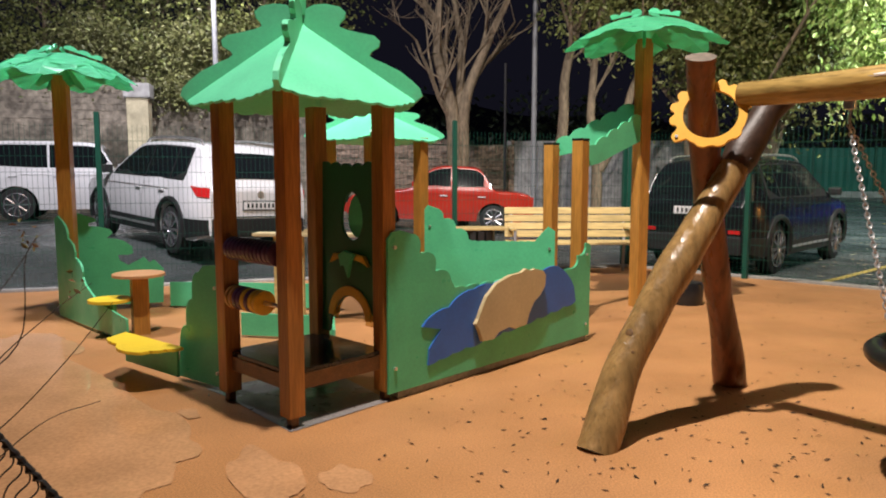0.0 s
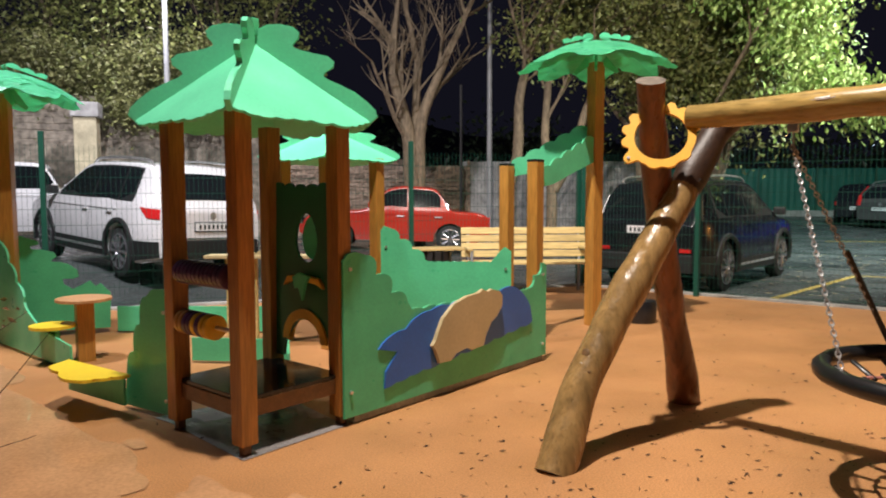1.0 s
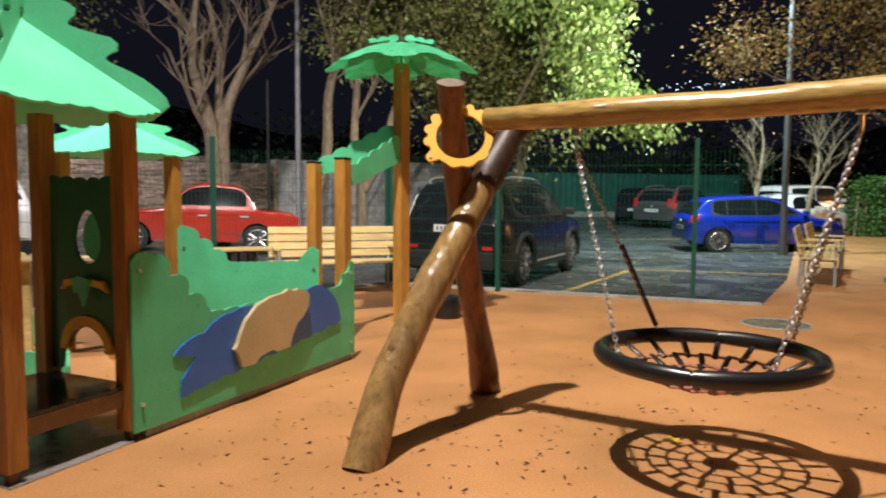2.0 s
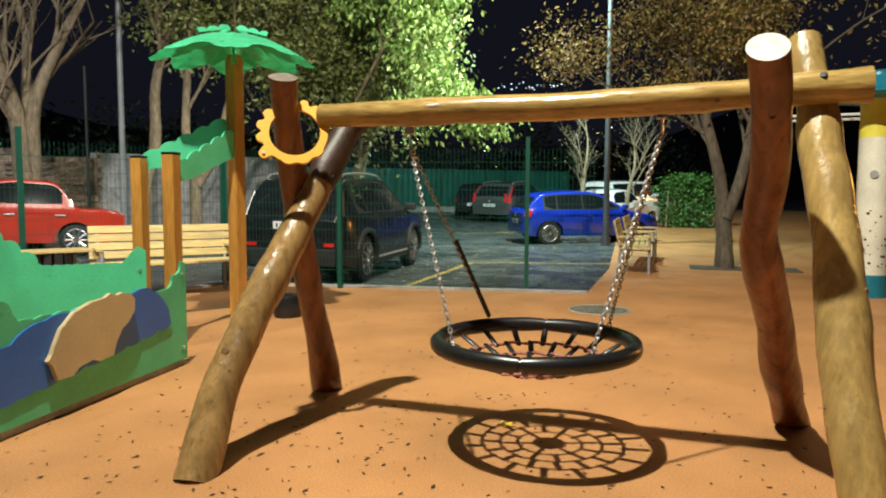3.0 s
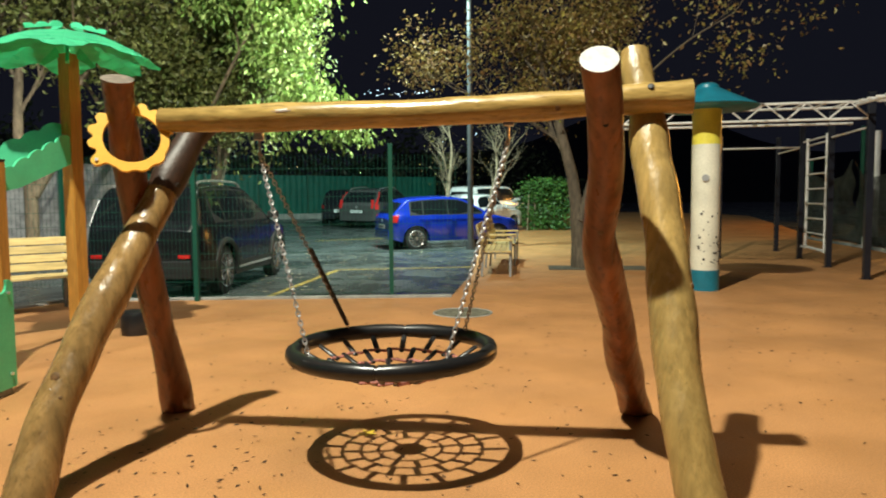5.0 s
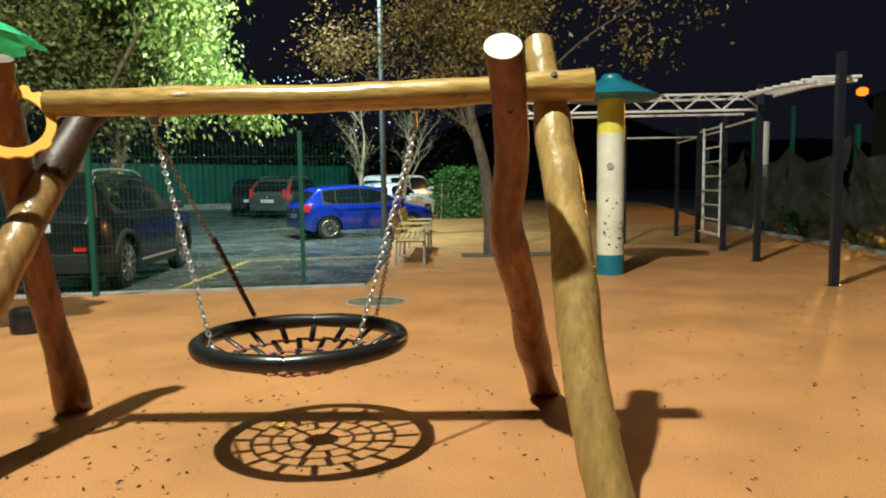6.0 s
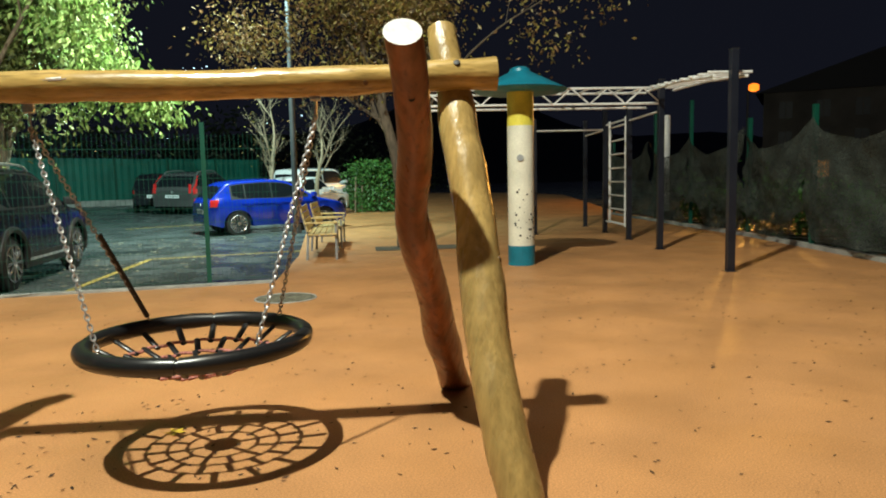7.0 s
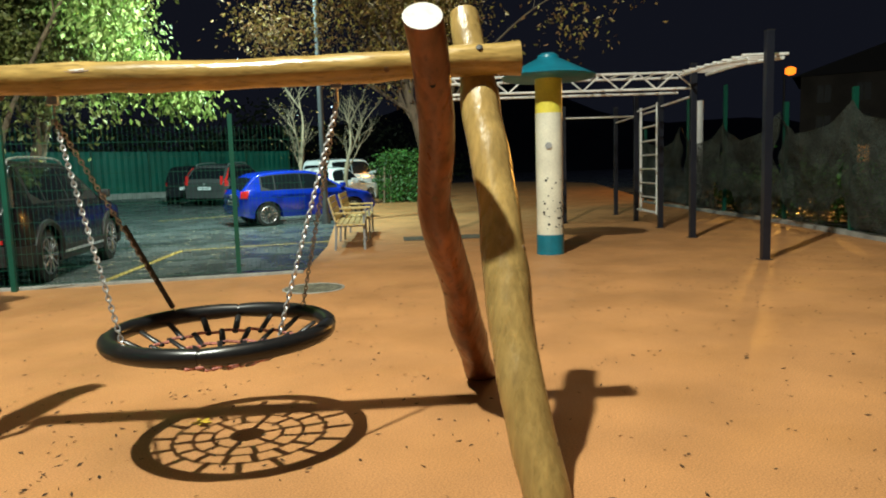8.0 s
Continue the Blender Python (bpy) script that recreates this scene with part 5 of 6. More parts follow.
tree("bare pale-barked tree with many upright branches", (0, 17), [([(-0.05, 16.8, -0.1), (-0.05, 16.8, 1.5), (-0.15, 16.8, 2.9), (-0.5, 16.7, 4.2)], 0.24, 0.12, 2.4), ([(0.1, 16.85, -0.1), (0.12, 16.85, 1.8), (0.2, 16.8, 3.2), (0.75, 16.8, 4.6)], 0.18, 0.10, 2.2), ([(0.0, 16.9, 1.6), (0.05, 17.0, 3.0), (0.1, 17.1, 4.6)], 0.14, 0.09, 2.2)], 3, 11, kids=(2, 4))
tree("crooked forked tree behind the fence", (2, 16), [([(2.15, 15.9, -0.1), (2.1, 15.9, 1.3), (2.35, 15.9, 2.3), (2.4, 15.9, 3.6), (2.7, 16, 4.8)], 0.16, 0.08, 2.2), ([(3.15, 16, -0.1), (3.15, 16, 1.6), (3.0, 16, 2.7), (3.1, 16, 4.4)], 0.14, 0.07, 2.2), ([(3.2, 16, 1.5), (3.7, 16, 2.4), (3.95, 16, 3.4), (4.6, 16, 4.6)], 0.12, 0.06, 2.2)], 3, 5, L_DARK, 500, 0.35, 0.12, kids=(2, 3))
tree("leafy olive-green tree over the car park", (6, 17), [([(5.6, 17, -0.1), (5.6, 17, 1.8), (5.3, 17, 3.4)], 0.2, 0.12, 2.6), ([(7.2, 16.5, -0.1), (7.2, 16.5, 1.6), (7.6, 16.4, 3.2)], 0.2, 0.12, 2.6)], 3, 21, L_DARK, 3000, 0.5, 0.135,
     extra=[(4.6 + 0.45 * i, 15.6 + 0.5 * math.sin(i), 2.7 + 0.6 * (i % 4)) for i in range(10)])
tree("bright green leafy tree lit by a lamp", (7, 13), [([(6.0, 15.6, -0.1), (6.1, 15.4, 2.0), (6.5, 14.6, 3.6), (6.9, 13.6, 5.0)], 0.07, 0.03, 1.4)], 3, 33, L_LIGHT, 2300, 0.27, 0.135,
     extra=[(7.05 + 0.25 * math.sin(2.1 * i), 12.6 + 0.3 * math.cos(1.7 * i), 2.9 + 0.20 * i) for i in range(20)] + [(7.3 + 0.13 * i, 12.4, 3.5 - 0.07 * i) for i in range(10)], droop=0.7)
tree("autumn tree with sparse yellow-brown leaves", (10.8, 8.5), [([(11.1, 8.5, -0.05), (11.1, 8.55, 0.8), (11.1, 8.7, 1.8), (10.8, 8.95, 3.2)], 0.17, 0.08, 1.9), ([(11.1, 8.5, 0.9), (11.4, 8.4, 1.8), (11.6, 8.3, 3.2)], 0.12, 0.07, 2.0), ([(11.4, 8.4, 2.4), (11.6, 7.6, 3.4), (11.5, 6.6, 4.0), (11.3, 5.6, 4.3)], 0.03, 0.01, 1.1), ([(11.0, 8.8, 2.4), (10.3, 9.6, 3.1), (9.7, 10.4, 3.5)], 0.035, 0.015, 1.2)], 3, 8, L_YELLOW, 1150, 0.27, 0.085,
     material=DARKBARK, extra=[[9.22, 11.14, 4.32], [9.4, 10.06, 4.03], [9.88, 9.37, 3.6], [9.93, 8.56, 4.0], [10.19, 7.47, 4.31], [10.23, 6.56, 4.08], [10.22, 5.7, 3.68], [10.53, 5.32, 3.67], [10.67, 5.09, 3.4], [10.54, 4.52, 3.89], [10.81, 4.19, 3.97], [9.86, 10.14, 3.15], [9.31, 10.25, 4.56], [9.47, 9.21, 4.42], [9.77, 8.01, 4.38]] * 2, kids=(2, 4))
for k, (x, y) in enumerate(((15.6, 17.4), (17.2, 17.0))):
    tree("thin bare shrub-like tree beside the hedge", (x, y), [([(x, y, -0.05), (x - 0.1, y, 1.2), (x + 0.2 * k, y, 2.2)], 0.09, 0.05, 1.5)], 3, 40 + k, L_YELLOW, 9, 0.3, 0.07, kids=(3, 4))

# shrubs on the wall and the dark slope behind


def shrubs(name, label, spots, count, spread, size, material, seed):
    rnd = random.Random(seed)
    bm = bmesh.new()
    for _ in range(count):
        c = Vector(rnd.choice(spots))
        leaves(bm, c, 16, spread, size, rnd, 0.1)
    return tagged(part(name, bm, material), label, "shrub", kind="stuff")


rnd0 = random.Random(3)
shrubs("wall_shrubs", "pale green shrubs hanging over the stone wall", [(-11 + 6.5 * rnd0.random(), 18.2 + rnd0.uniform(-0.3, 0.8), 3.6 + 1.5 * rnd0.random()) for _ in range(40)], 1500, 0.34, 0.105, L_SHRUB, 1)
shrubs("slope_ivy", "dark ivy and undergrowth above the stone wall", [(-21 + 18 * rnd0.random(), 18.4 + rnd0.uniform(-0.5, 2.5), 3.4 + 3.5 * rnd0.random()) for _ in range(90)], 1900, 0.6, 0.13, L_DARK, 2)
for i in range(9):
    x = -17 + 1.6 * i
    tree("dark leafless tree on the slope", (x, 20), [([(x, 20.5, 3.0), (x + 0.2, 20.4, 5.0), (x + 0.3, 20.3, 6.5)], 0.09, 0.05, 1.8)], 2, 60 + i, L_DARK, 60, 0.4, 0.15)
hd = thing("hedge", "clipped bright green hedge by the path", "hedge")
bm = bmesh.new()
rnd0 = random.Random(5)
for _ in range(420):
    q = Vector((rnd0.uniform(-0.66, 0.66), rnd0.uniform(-0.5, 0.5), rnd0.uniform(0.1, 1.85)))
    leaves(bm, Vector((20.2, 17.2, 0.18)) + Vector((q.x * 0.9 - q.y * 0.6, q.x * -0.5 + q.y, q.z)), 12, 0.10, 0.13, rnd0, 0)
part("leaves", bm, L_HEDGE, hd)
bm = bmesh.new()
for i in range(7):
    tube(bm, [(19.5 + 0.25 * i, 17.5 - 0.1 * i, -0.02), (19.5 + 0.25 * i + 0.1, 17.5 - 0.1 * i, 1.5)], 0.03, 6)
part("stems", bm, BARK, hd)

# ---- exercise frame on the rubber floor ----


def bar_post(x, y, h):
    p = thing("exercise_post", "dark navy square steel post of the exercise frame", "post", at(x, y, 0, 37), "exercise frame posts")
    part("shaft", boxm((0.10, 0.10, h), at(0, 0, h / 2), 0.008), NAVY, p)
    part("cap", boxm((0.104, 0.104, 0.015), at(0, 0, h + 0.008), 0.004), TRIM, p)
    part("base_plate", boxm((0.16, 0.16, 0.008), at(0, 0, 0.004)), NAVY, p)


POSTS = [(10.29, 2.26, 2.95), (12.76, 4.02, 2.98), (14.42, 5.21, 2.92), (15.97, 6.36, 2.86), (17.8, 7.66, 2.78), (14.94, 7.67, 2.65)]
for q in POSTS:
    bar_post(*q)
lad = thing("wall_ladder", "white steel rung ladder between two posts", "ladder")
a, b = Vector((14.50, 5.28, 0)), Vector((15.89, 6.29, 0))
d = (b - a).normalized()
a, b = a + d * 0.10, b - d * 0.30
for q in (a, b):
    part("rail", tubem([q + Z * 0.25, q + Z * 2.55], 0.03, 8), WHITEP, lad)
for i in range(8):
    part("rung", tubem([a + Z * (0.3 + 0.3 * i), b + Z * (0.3 + 0.3 * i)], 0.018, 8), WHITEP, lad)
for z in (0.28, 2.5):
    part("bracket", tubem([a - d * 0.1 + Z * z, b + d * 0.3 + Z * z], 0.02, 8), WHITEP, lad)


def truss(a, b, z, h, label):
    t = thing("overhead_ladder", label, "climbing frame")
    a, b = Vector((*a, z)), Vector((*b, z))
    d = b - a
    n = int(d.length / 0.30)
    up = Vector((0, 0, h))
    part("chord", tubem([a, b], 0.022, 8), WHITEP, t)
    part("chord", tubem([a + up, b + up], 0.022, 8), WHITEP, t)
    side = Vector((-d.y, d.x, 0)).normalized() * 0.75
    part("chord", tubem([a + up + side, b + up + side], 0.022, 8), WHITEP, t)
    part("chord", tubem([a + side, b + side], 0.022, 8), WHITEP, t)
    for i in range(n):
        p, q = a + d * (i / n), a + d * ((i + 1) / n)
        part("brace", tubem([p if i % 2 else p + up, q + up if i % 2 else q], 0.014, 6), WHITEP, t)
        part("rung", tubem([p + up, p + up + side], 0.016, 6), WHITEP, t)
    return t


truss((10.15, 7.25), (12.76, 4.02), 2.58, 0.27, "white steel overhead ladder with zigzag bracing")
mk = thing("monkey_bars", "white tubular monkey bars rising to a navy post", "climbing frame")
p0, p1 = Vector((12.76, 4.02, 2.80)), Vector((10.29, 2.26, 2.62))
d = p1 - p0
for s in (-0.22, 0.22):
    o = Vector((-0.6, 0.8, 0)) * s
    part("rail", tubem([p0 + o, p0.lerp(p1, 0.5) + o + Z * 0.04, p0.lerp(p1, 0.97) + o], 0.024, 8), WHITEP, mk)
for i in range(9):
    q = p0.lerp(p1, 0.96 * i / 8) + Z * 0.05
    o = Vector((-0.6, 0.8, 0)) * 0.30
    part("rung", tubem([q - o, q + o], 0.02, 8), WHITEP, mk)
pb = thing("pull_up_bar", "white steel pull-up bars on the exercise frame", "exercise bar")
for (a, b, z) in (((14.42, 5.21), (12.76, 4.02), 2.45), ((15.97, 6.36), (17.8, 7.66), 2.4), ((15.97, 6.36), (14.94, 7.67), 2.4)):
    part("bar", tubem([(a[0], a[1], z), (b[0], b[1], z)], 0.02, 8), WHITEP, pb)
wpost = thing("white_post", "white painted steel pipe at the exercise frame", "post", at(20.3, 6.3, 0))
part("shaft", tubem([(0, 0, 0), (0, 0, 3.0)], 0.11, 12), WHITEP, wpost, smooth=True)
part("foot", boxm((0.4, 0.4, 0.3), at(0, 0, 0.15), 0.02), CONC, wpost)

# ---- white pipe with a teal cone roof ----
mush = thing("mushroom_column", "white and yellow painted pipe with a teal cone roof", "column", at(9.74, 5.17, 0))
part("foot_band", tubem([(0, 0, 0), (0, 0, 0.30)], 0.205, 28), TEAL, mush, "teal painted foot", smooth=True)
PIPEW = mat("chipped_white_paint", (0.72, 0.70, 0.58), 0.4, grain=0.08, stain=0.15, stain_scale=2)
PIPEY = mat("yellow_pipe_paint", (0.70, 0.61, 0.08), 0.4, grain=0.08, stain=0.15)
part("shaft", tubem([(0, 0, 0.30), (0, 0, 2.10)], 0.20, 28), PIPEW, mush, smooth=True)
part("upper_shaft", tubem([(0, 0, 2.10), (0, 0, 2.70)], 0.20, 28), PIPEY, mush, "yellow painted upper pipe", smooth=True)
part("cone_roof", tubem([(0, 0, 2.60), (0, 0, 2.63), (0, 0, 2.78), (0, 0, 2.90), (0, 0, 2.94), (0, 0, 2.97)], [0.66, 0.70, 0.40, 0.16, 0.15, 0.10], 36), TEAL, mush, smooth=True)
rnd0 = random.Random(9)
chips = bmesh.new()
for _ in range(42):
    a, z = rnd0.uniform(3.0, 5.2), rnd0.triangular(0.35, 1.3, 0.6)
    s = rnd0.uniform(0.006, 0.02)
    q = Vector((0.2035 * math.cos(a), 0.2035 * math.sin(a), z))
    n = Vector((math.cos(a), math.sin(a), 0))
    tube(chips, [q - n * 0.006, q], s, 6)
part("chipped_paint", chips, TRIM, mush, "dark spots of chipped paint")
part("knob", tubem([(-0.18, -0.09, 1.62), (-0.197, -0.10, 1.62)], 0.05, 12), GREYP, mush)

# tree pit
pit = thing("tree_pit", "dark mulch tree pit flush with the rubber floor", "tree pit")
mp_ = frame_of((11.25, 8.2, 0.004), (1.25, -1.38))
part("mulch", boxm((1.85, 0.75, 0.02), mp_), mat("mulch", (0.09, 0.075, 0.05), 0.9, grain=0.7, grain_scale=40, stain=0.4, bump=1.0, bump_scale=50), pit)

# ---- net fence to the right ----
# the net is an open weave
nt = NET.node_tree
weave = nt.nodes.new("ShaderNodeTexNoise")
weave.inputs["Scale"].default_value, weave.inputs["Detail"].default_value = 55.0, 3.0
open_ = nt.nodes.new("ShaderNodeMapRange")
open_.inputs["From Min"].default_value, open_.inputs["From Max"].default_value = 0.50, 0.63
clear = nt.nodes.new("ShaderNodeBsdfTransparent")
mixer = nt.nodes.new("ShaderNodeMixShader")
nt.links.new(nt.nodes["Mapping"].outputs[0], weave.inputs["Vector"])
nt.links.new(weave.outputs["Fac"], open_.inputs["Value"])
nt.links.new(open_.outputs[0], mixer.inputs[0])
nt.links.new(nt.nodes["Principled BSDF"].outputs[0], mixer.inputs[1])
nt.links.new(clear.outputs[0], mixer.inputs[2])
nt.links.new(mixer.outputs[0], nt.nodes["Material Output"].inputs["Surface"])
NP = [(23.5, 9.1), (20.6, 6.7), (18.5, 5.1), (16.2, 3.25), (14.0, 1.75), (11.6, 0.1), (9.0, -1.6)]
for i, (x, y) in enumerate(NP):
    p = thing("net_post", "green square steel post of the net fence", "post", at(x, y, -0.02, 37), "net fence posts")
    part("shaft", boxm((0.08, 0.08, 3.2 if i in (1, 2) else 2.5), at(0, 0, 1.6 if i in (1, 2) else 1.25), 0.006), FENCE, p)
nf = thing("net_screen", "sagging torn dark shade net on the fence", "net")
for i, (a, b) in enumerate(zip(NP, NP[1:])):
    bm = bmesh.new()
    cols = []
    rn = random.Random(70 + i)
    ph = rn.uniform(0, 6)
    nx, nz = 40, 22
    for j in range(nx + 1):
        s = j / nx
        x, y = a[0] + (b[0] - a[0]) * s, a[1] + (b[1] - a[1]) * s
        top = 2.05 - 0.24 * math.sin(math.pi * s) ** 1.3 + 0.24 * (math.exp(-(s * 11) ** 2) + math.exp(-((1 - s) * 11) ** 2)) + 0.03 * math.sin(9 * s + ph)
        low = 0.10 + (0.55 * max(0, math.sin(2 * math.pi * s + ph)) if i in (2, 3) else 0.05)
        col = []
        for k in range(nz + 1):
            u = k / nz
            fold = 0.08 * math.sin(5 * s + 4.5 * u + ph) + 0.045 * math.sin(15 * s - 13 * u + ph) + 0.018 * math.sin(19 * u + 23 * s)
            col.append(bm.verts.new((x - 0.6 * fold - 0.10, y + 0.8 * fold + 0.10, low + (top - low) * u)))
        cols.append(col)
    for c0, c1 in zip(cols, cols[1:]):
        for k in range(nz):
            bm.faces.new((c0[k], c1[k], c1[k + 1], c0[k + 1]))
    bmesh.ops.solidify(bm, geom=bm.faces[:], thickness=0.004)
    part("net_sheet", bm, NET, nf, smooth=True)
kb = bmesh.new()
for a, b in zip(NP, NP[1:]):
    a, b = Vector((*a, 0)), Vector((*b, 0))
    box(kb, ((b - a).length, 0.14, 0.12), frame_of((a + b) / 2, b - a) @ at(0, -0.03, 0.02), 0.01)
tagged(part("net_kerb", kb, CONC), "low concrete kerb under the net fence", "kerb", kind="structure")
shrubs("verge_weeds", "dark green weeds behind the net fence", [(13.4 + 9 * s, -0.6 + 6.9 * s, rnd0.uniform(0.2, 0.9)) for s in [k / 40 for k in range(41)]], 420, 0.3, 0.14, L_HEDGE, 8)

# ---- distance: street lamp, house, hillside with town lights ----
sl = thing("street_lamp", "distant street lamp with a glowing orange head", "street lamp", at(34.0, 6.75, 0.0))
part("shaft", tubem([(2.6, 0.8, 0), (2.6, 0.8, 5.3)], 0.05, 8), TRIM, sl)
part("arm", tubem([(2.6, 0.8, 5.3), (-0.1, 0, 5.3)], 0.03, 8), TRIM, sl)
part("lamp_head", tubem([(-0.1, 0, 4.93), (-0.1, 0, 5.0), (-0.1, 0, 5.2), (-0.1, 0, 5.27)], [0.10, 0.22, 0.22, 0.10], 14), glow("sodium_glow", (1.0, 0.19, 0.012), 2.4), sl, "glowing orange lamp head")
hs = thing("house", "dark distant house with a few lit windows", "house", at(62, 3.5, 0, 8))
DARKW = mat("dark_plaster", (0.10, 0.085, 0.07), 0.85, grain=0.2, stain=0.3, stain_scale=0.5)
part("wall", boxm((10, 16, 7.6), at(5, 0, 3.8)), DARKW, hs)
part("roof", platem([(-8.6, 7.6), (8.6, 7.6), (0, 10.4)], 10.6, at(5, 0, 0, 90)), mat("dark_roof", (0.03, 0.028, 0.03), 0.8, grain=0.2), hs)
WLIT = glow("lit_window", (1.0, 0.45, 0.12), 0.22)
for i in range(6):
    for j in range(3):
        w = part("window", boxm((0.1, 0.95, 1.3), at(-0.03, -6.6 + 2.6 * i, 1.6 + 2.3 * j)), WLIT if (i, j) in ((1, 0), (4, 0)) else TRIM, hs)
        part("frame", boxm((0.12, 0.06, 1.34), at(-0.05, -6.6 + 2.6 * i, 1.6 + 2.3 * j)), DARKW, w)
HILL = mat("night_hill", (0.018, 0.022, 0.028), 0.95, grain=0.3, stain=0.3, stain_scale=0.02)
bm = bmesh.new()
cols = []
for i in range(61):
    a = radians(-70 + 165 * i / 60)
    h = 22 + 12 * math.sin(i * 0.31) + 5 * math.sin(i * 0.83 + 1)
    cols.append([bm.verts.new((math.sin(a) * r, math.cos(a) * r, z)) for r, z in ((130, -0.1), (200, h * 0.45), (300, h), (420, h * 0.6))])
for c0, c1 in zip(cols, cols[1:]):
    for k in range(3):
        bm.faces.new((c0[k], c1[k], c1[k + 1], c0[k + 1]))
tagged(part("backdrop_hill", bm, HILL), "dark hillside behind the town", "hill", kind="structure")
lights = {"white": glow("town_light_white", (0.6, 0.8, 1.0), 6), "amber": glow("town_light_amber", (1.0, 0.62, 0.25), 8)}
rn = random.Random(12)
for key, cnt in (("white", 34), ("amber", 16)):
    bm = bmesh.new()
    for k in range(cnt):
        if k < 22 and key == "white":
            a, r, z = radians(rn.gauss(37.0, 1.3)), 280, rn.gauss(43.5, 1.1)
        else:
            a, r, z = radians(rn.uniform(20, 85)), rn.uniform(190, 270), rn.uniform(4, 26)
        s = rn.uniform(0.10, 0.34) if k < 22 and key == "white" else rn.uniform(0.06, 0.2)
        box(bm, (s, s, s), at(math.sin(a) * r, math.cos(a) * r, z))
    tagged(part("town_lights", bm, lights[key]), "scattered lights of a distant town", "lights", kind="stuff")
# dark mass of woods between the car park and the hill
shrubs("far_woods", "dark woods beyond the car park", [(rn.uniform(-8, 60), 40 + rn.uniform(0, 14), rn.uniform(0, 5.5)) for _ in range(160)], 700, 1.1, 0.5, leaf_mat("night_woods", (0.03, 0.04, 0.02)), 15)

# ---- small things on the ground ----
rn = random.Random(4)
bm = bmesh.new()
for k in range(1750):
    r = abs(rn.gauss(0, 1))
    x, y = rn.uniform(-1.5, 14), rn.uniform(0.2, 9.0)
    if k < 330:
        x, y = rn.gauss(1.5, 0.9), rn.gauss(3.6, 0.8)
    elif k < 780:
        x, y = rn.uniform(2.5, 11), rn.uniform(0.3, 5.5)
    if x + y > 15.5 or (x - 1.0) * 0.82 + y - 10.4 > 0:
        continue
    a, s = rn.uniform(0, 6.3), rn.uniform(0.009, 0.023)
    d, e = Vector((math.cos(a), math.sin(a), 0)), Vector((-math.sin(a), math.cos(a), 0))
    q = Vector((x, y, 0.004))
    w = s * rn.uniform(0.12, 0.45)
    vs = [bm.verts.new(q - d * s), bm.verts.new(q + e * w + Z * rn.uniform(0, 0.006)), bm.verts.new(q + d * s + Z * rn.uniform(0, 0.008)), bm.verts.new(q - e * w)]
    bm.faces.new(vs)
tagged(part("fallen_leaves", bm, island(mat("dry_leaves", (0.06, 0.03, 0.012), 0.8, grain=0.3), 0.6)), "small dry brown leaves scattered on the rubber floor", "leaves", kind="stuff")
bm = bmesh.new()
for k in range(500):
    x, y = rn.uniform(5, 14), rn.uniform(8, 16)
    if (y - 7.15) < (x - 6.75) * 0.93 + 0.4 or (x - 1.0) * 0.82 + y < 12.9:
        continue
    a, s = rn.uniform(0, 6.3), rn.uniform(0.03, 0.07)
    d, e = Vector((math.cos(a), math.sin(a), 0)), Vector((-math.sin(a), math.cos(a), 0))
    q = Vector((x, y, rise(x, y) - 0.016))
    bm.faces.new([bm.verts.new(q - d * s), bm.verts.new(q + e * s * 0.5), bm.verts.new(q + d * s), bm.verts.new(q - e * s * 0.5)])
tagged(part("wet_leaves", bm, island(mat("pale_wet_leaves", (0.30, 0.27, 0.18), 0.5, grain=0.3), 0.6)), "pale wet leaves lying on the asphalt", "leaves", kind="stuff")
yl = thing("yellow_leaf", "single yellow fallen leaf under the swing", "leaf", at(2.48, 3.28, 0.004))
bm = bmesh.new()
for a in (0.2, 1.3, 2.6, 4.0, 5.2):
    d, e = Vector((math.cos(a), math.sin(a), 0.12)), Vector((-math.sin(a), math.cos(a), 0))
    bm.faces.new([bm.verts.new((0, 0, 0.002)), bm.verts.new(d * 0.03 + e * 0.016), bm.verts.new(d * 0.062), bm.verts.new(d * 0.03 - e * 0.016)])
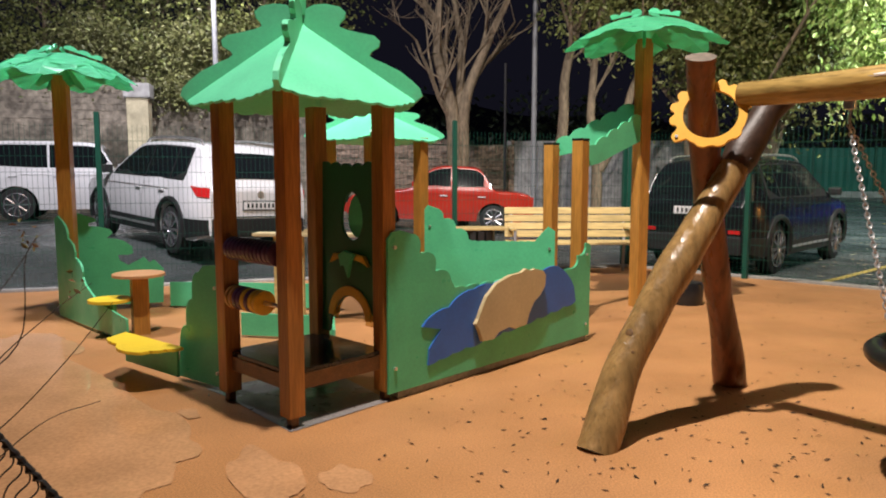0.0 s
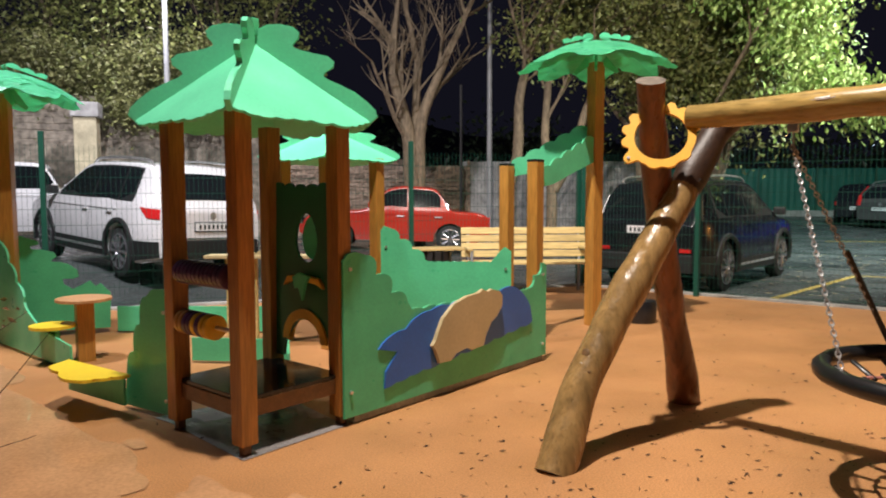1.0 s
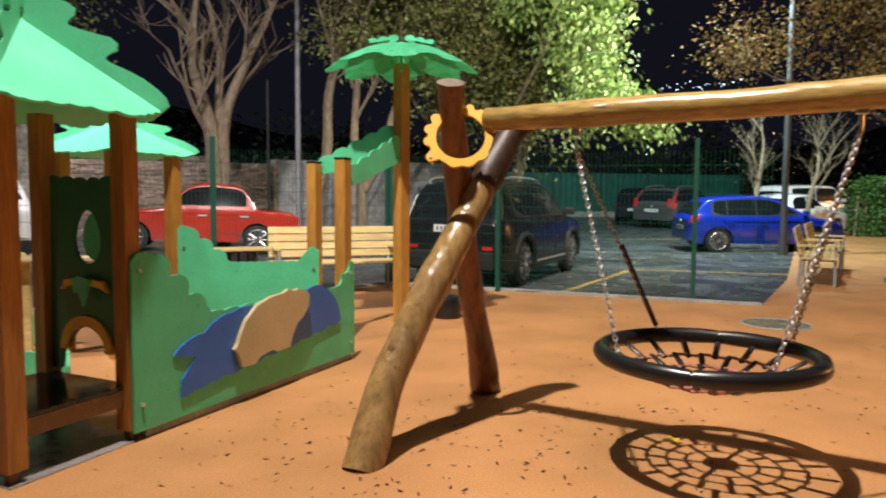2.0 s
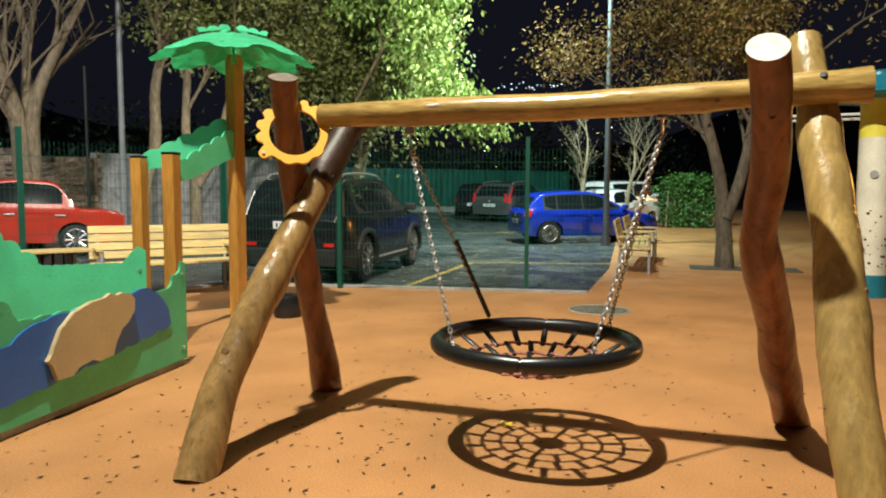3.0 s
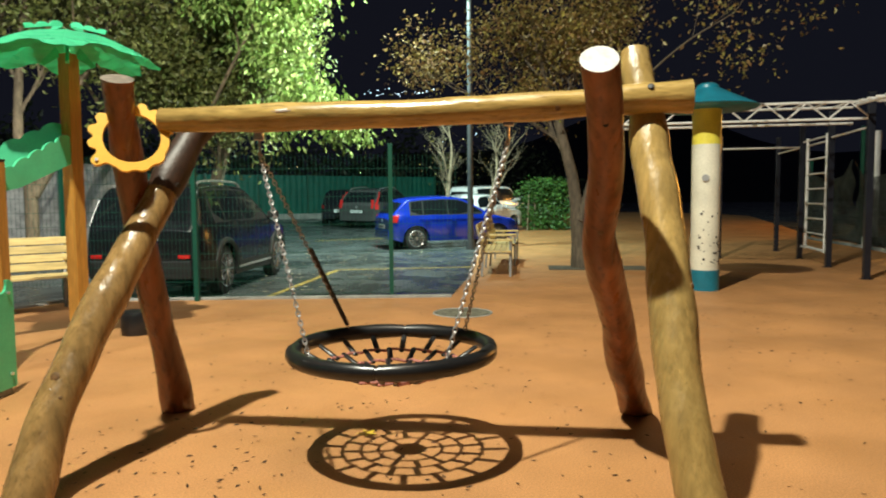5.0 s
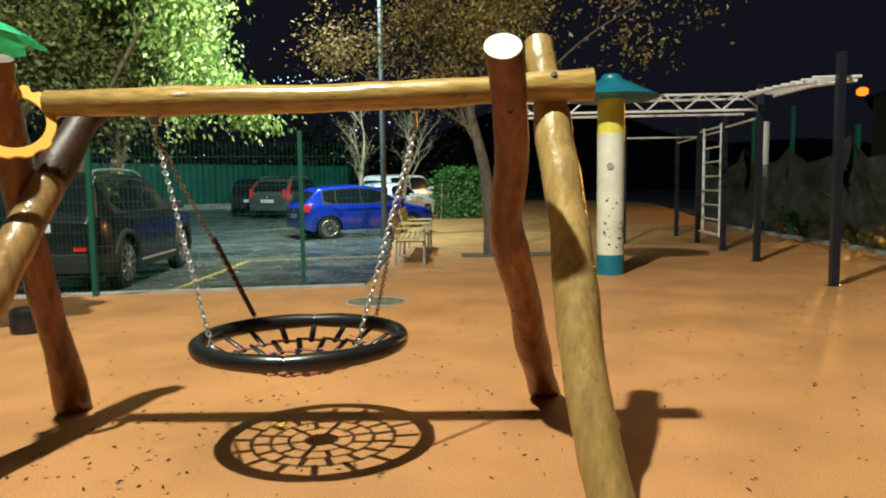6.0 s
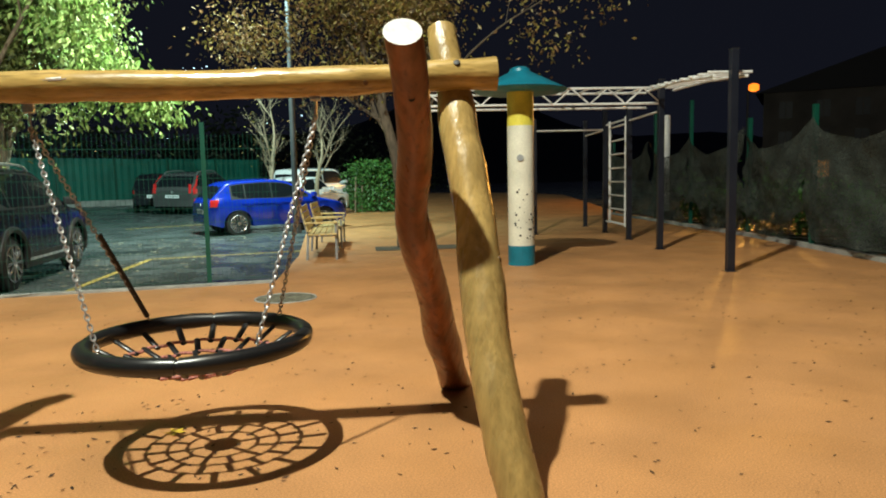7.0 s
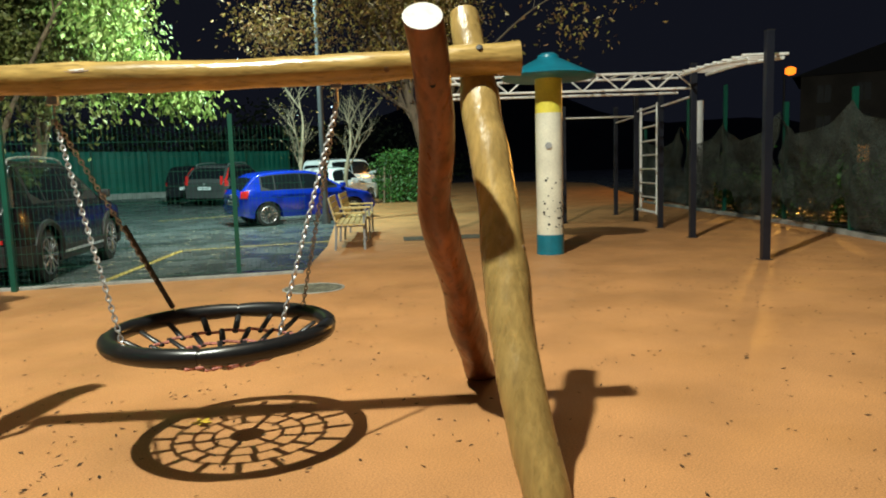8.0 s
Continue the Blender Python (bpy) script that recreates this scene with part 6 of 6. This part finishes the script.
part("blade", bm, mat("yellow_leaf", (0.62, 0.42, 0.04), 0.6, grain=0.2), yl)

# bare twigs and a bent wire panel close to the camera's start
tw = thing("bush", "bare thin twigs of a bush at the path", "bush")
bm = bmesh.new()
rn = random.Random(17)
for pts in ([(-1.15, 1.5, 0.55), (-1.05, 1.62, 0.85), (-0.93, 1.72, 1.0), (-0.86, 1.8, 1.07)], [(-1.2, 1.7, 0.6), (-1.08, 1.8, 0.72), (-0.95, 1.85, 0.87), (-0.86, 1.9, 1.0)], [(-1.15, 1.5, 0.9), (-1.03, 1.66, 1.05), (-0.96, 1.75, 1.2)], [(-1.2, 1.6, 0.5), (-1.0, 1.75, 0.70), (-0.88, 1.85, 0.74)], [(-1.15, 1.6, 0.8), (-1.0, 1.7, 0.93), (-0.99, 1.74, 1.15), (-0.95, 1.8, 1.22)]):
    tube(bm, smooth_path(pts, 6), [0.0022, 0.0009], 5, wobble=0.2)
part("twigs", bm, mat("twig_bark", (0.05, 0.035, 0.025), 0.8, grain=0.3), tw)
bm = bmesh.new()
for c in ((-0.985, 1.72, 1.215), (-0.97, 1.73, 1.19), (-0.90, 1.78, 1.06)):
    leaves(bm, Vector(c), 6, 0.018, 0.02, rn, 0)
part("leaves", bm, L_YELLOW, tw)
wp = thing("wire_panel", "cut edge of a dark wire mesh panel at the path", "fence")
ea, eb = Vector((-1.10, 1.56, 0.90)), Vector((-0.80, 1.515, 0.61))
bm = bmesh.new()
for s in (0, 1):
    tube(bm, [ea.lerp(eb, i / 40) + Vector((0.008 * math.sin(i * 1.3 + 3.1 * s), 0, 0.008 * math.cos(i * 1.3 + 3.1 * s))) for i in range(41)], 0.005, 6)
part("edge_wire", bm, TRIM, wp)
bm = bmesh.new()
for i in range(16):
    q = ea.lerp(eb, i / 15)
    tube(bm, smooth_path([q, q + Vector((-0.005, 0.01, -0.035)), q + Vector((-0.04, 0.0, -0.08)), q + Vector((-0.05, 0.0, -0.20)), Vector((q.x - 0.09, q.y - 0.02, 0.0))], 4), 0.0022, 5)
part("wires", bm, TRIM, wp)
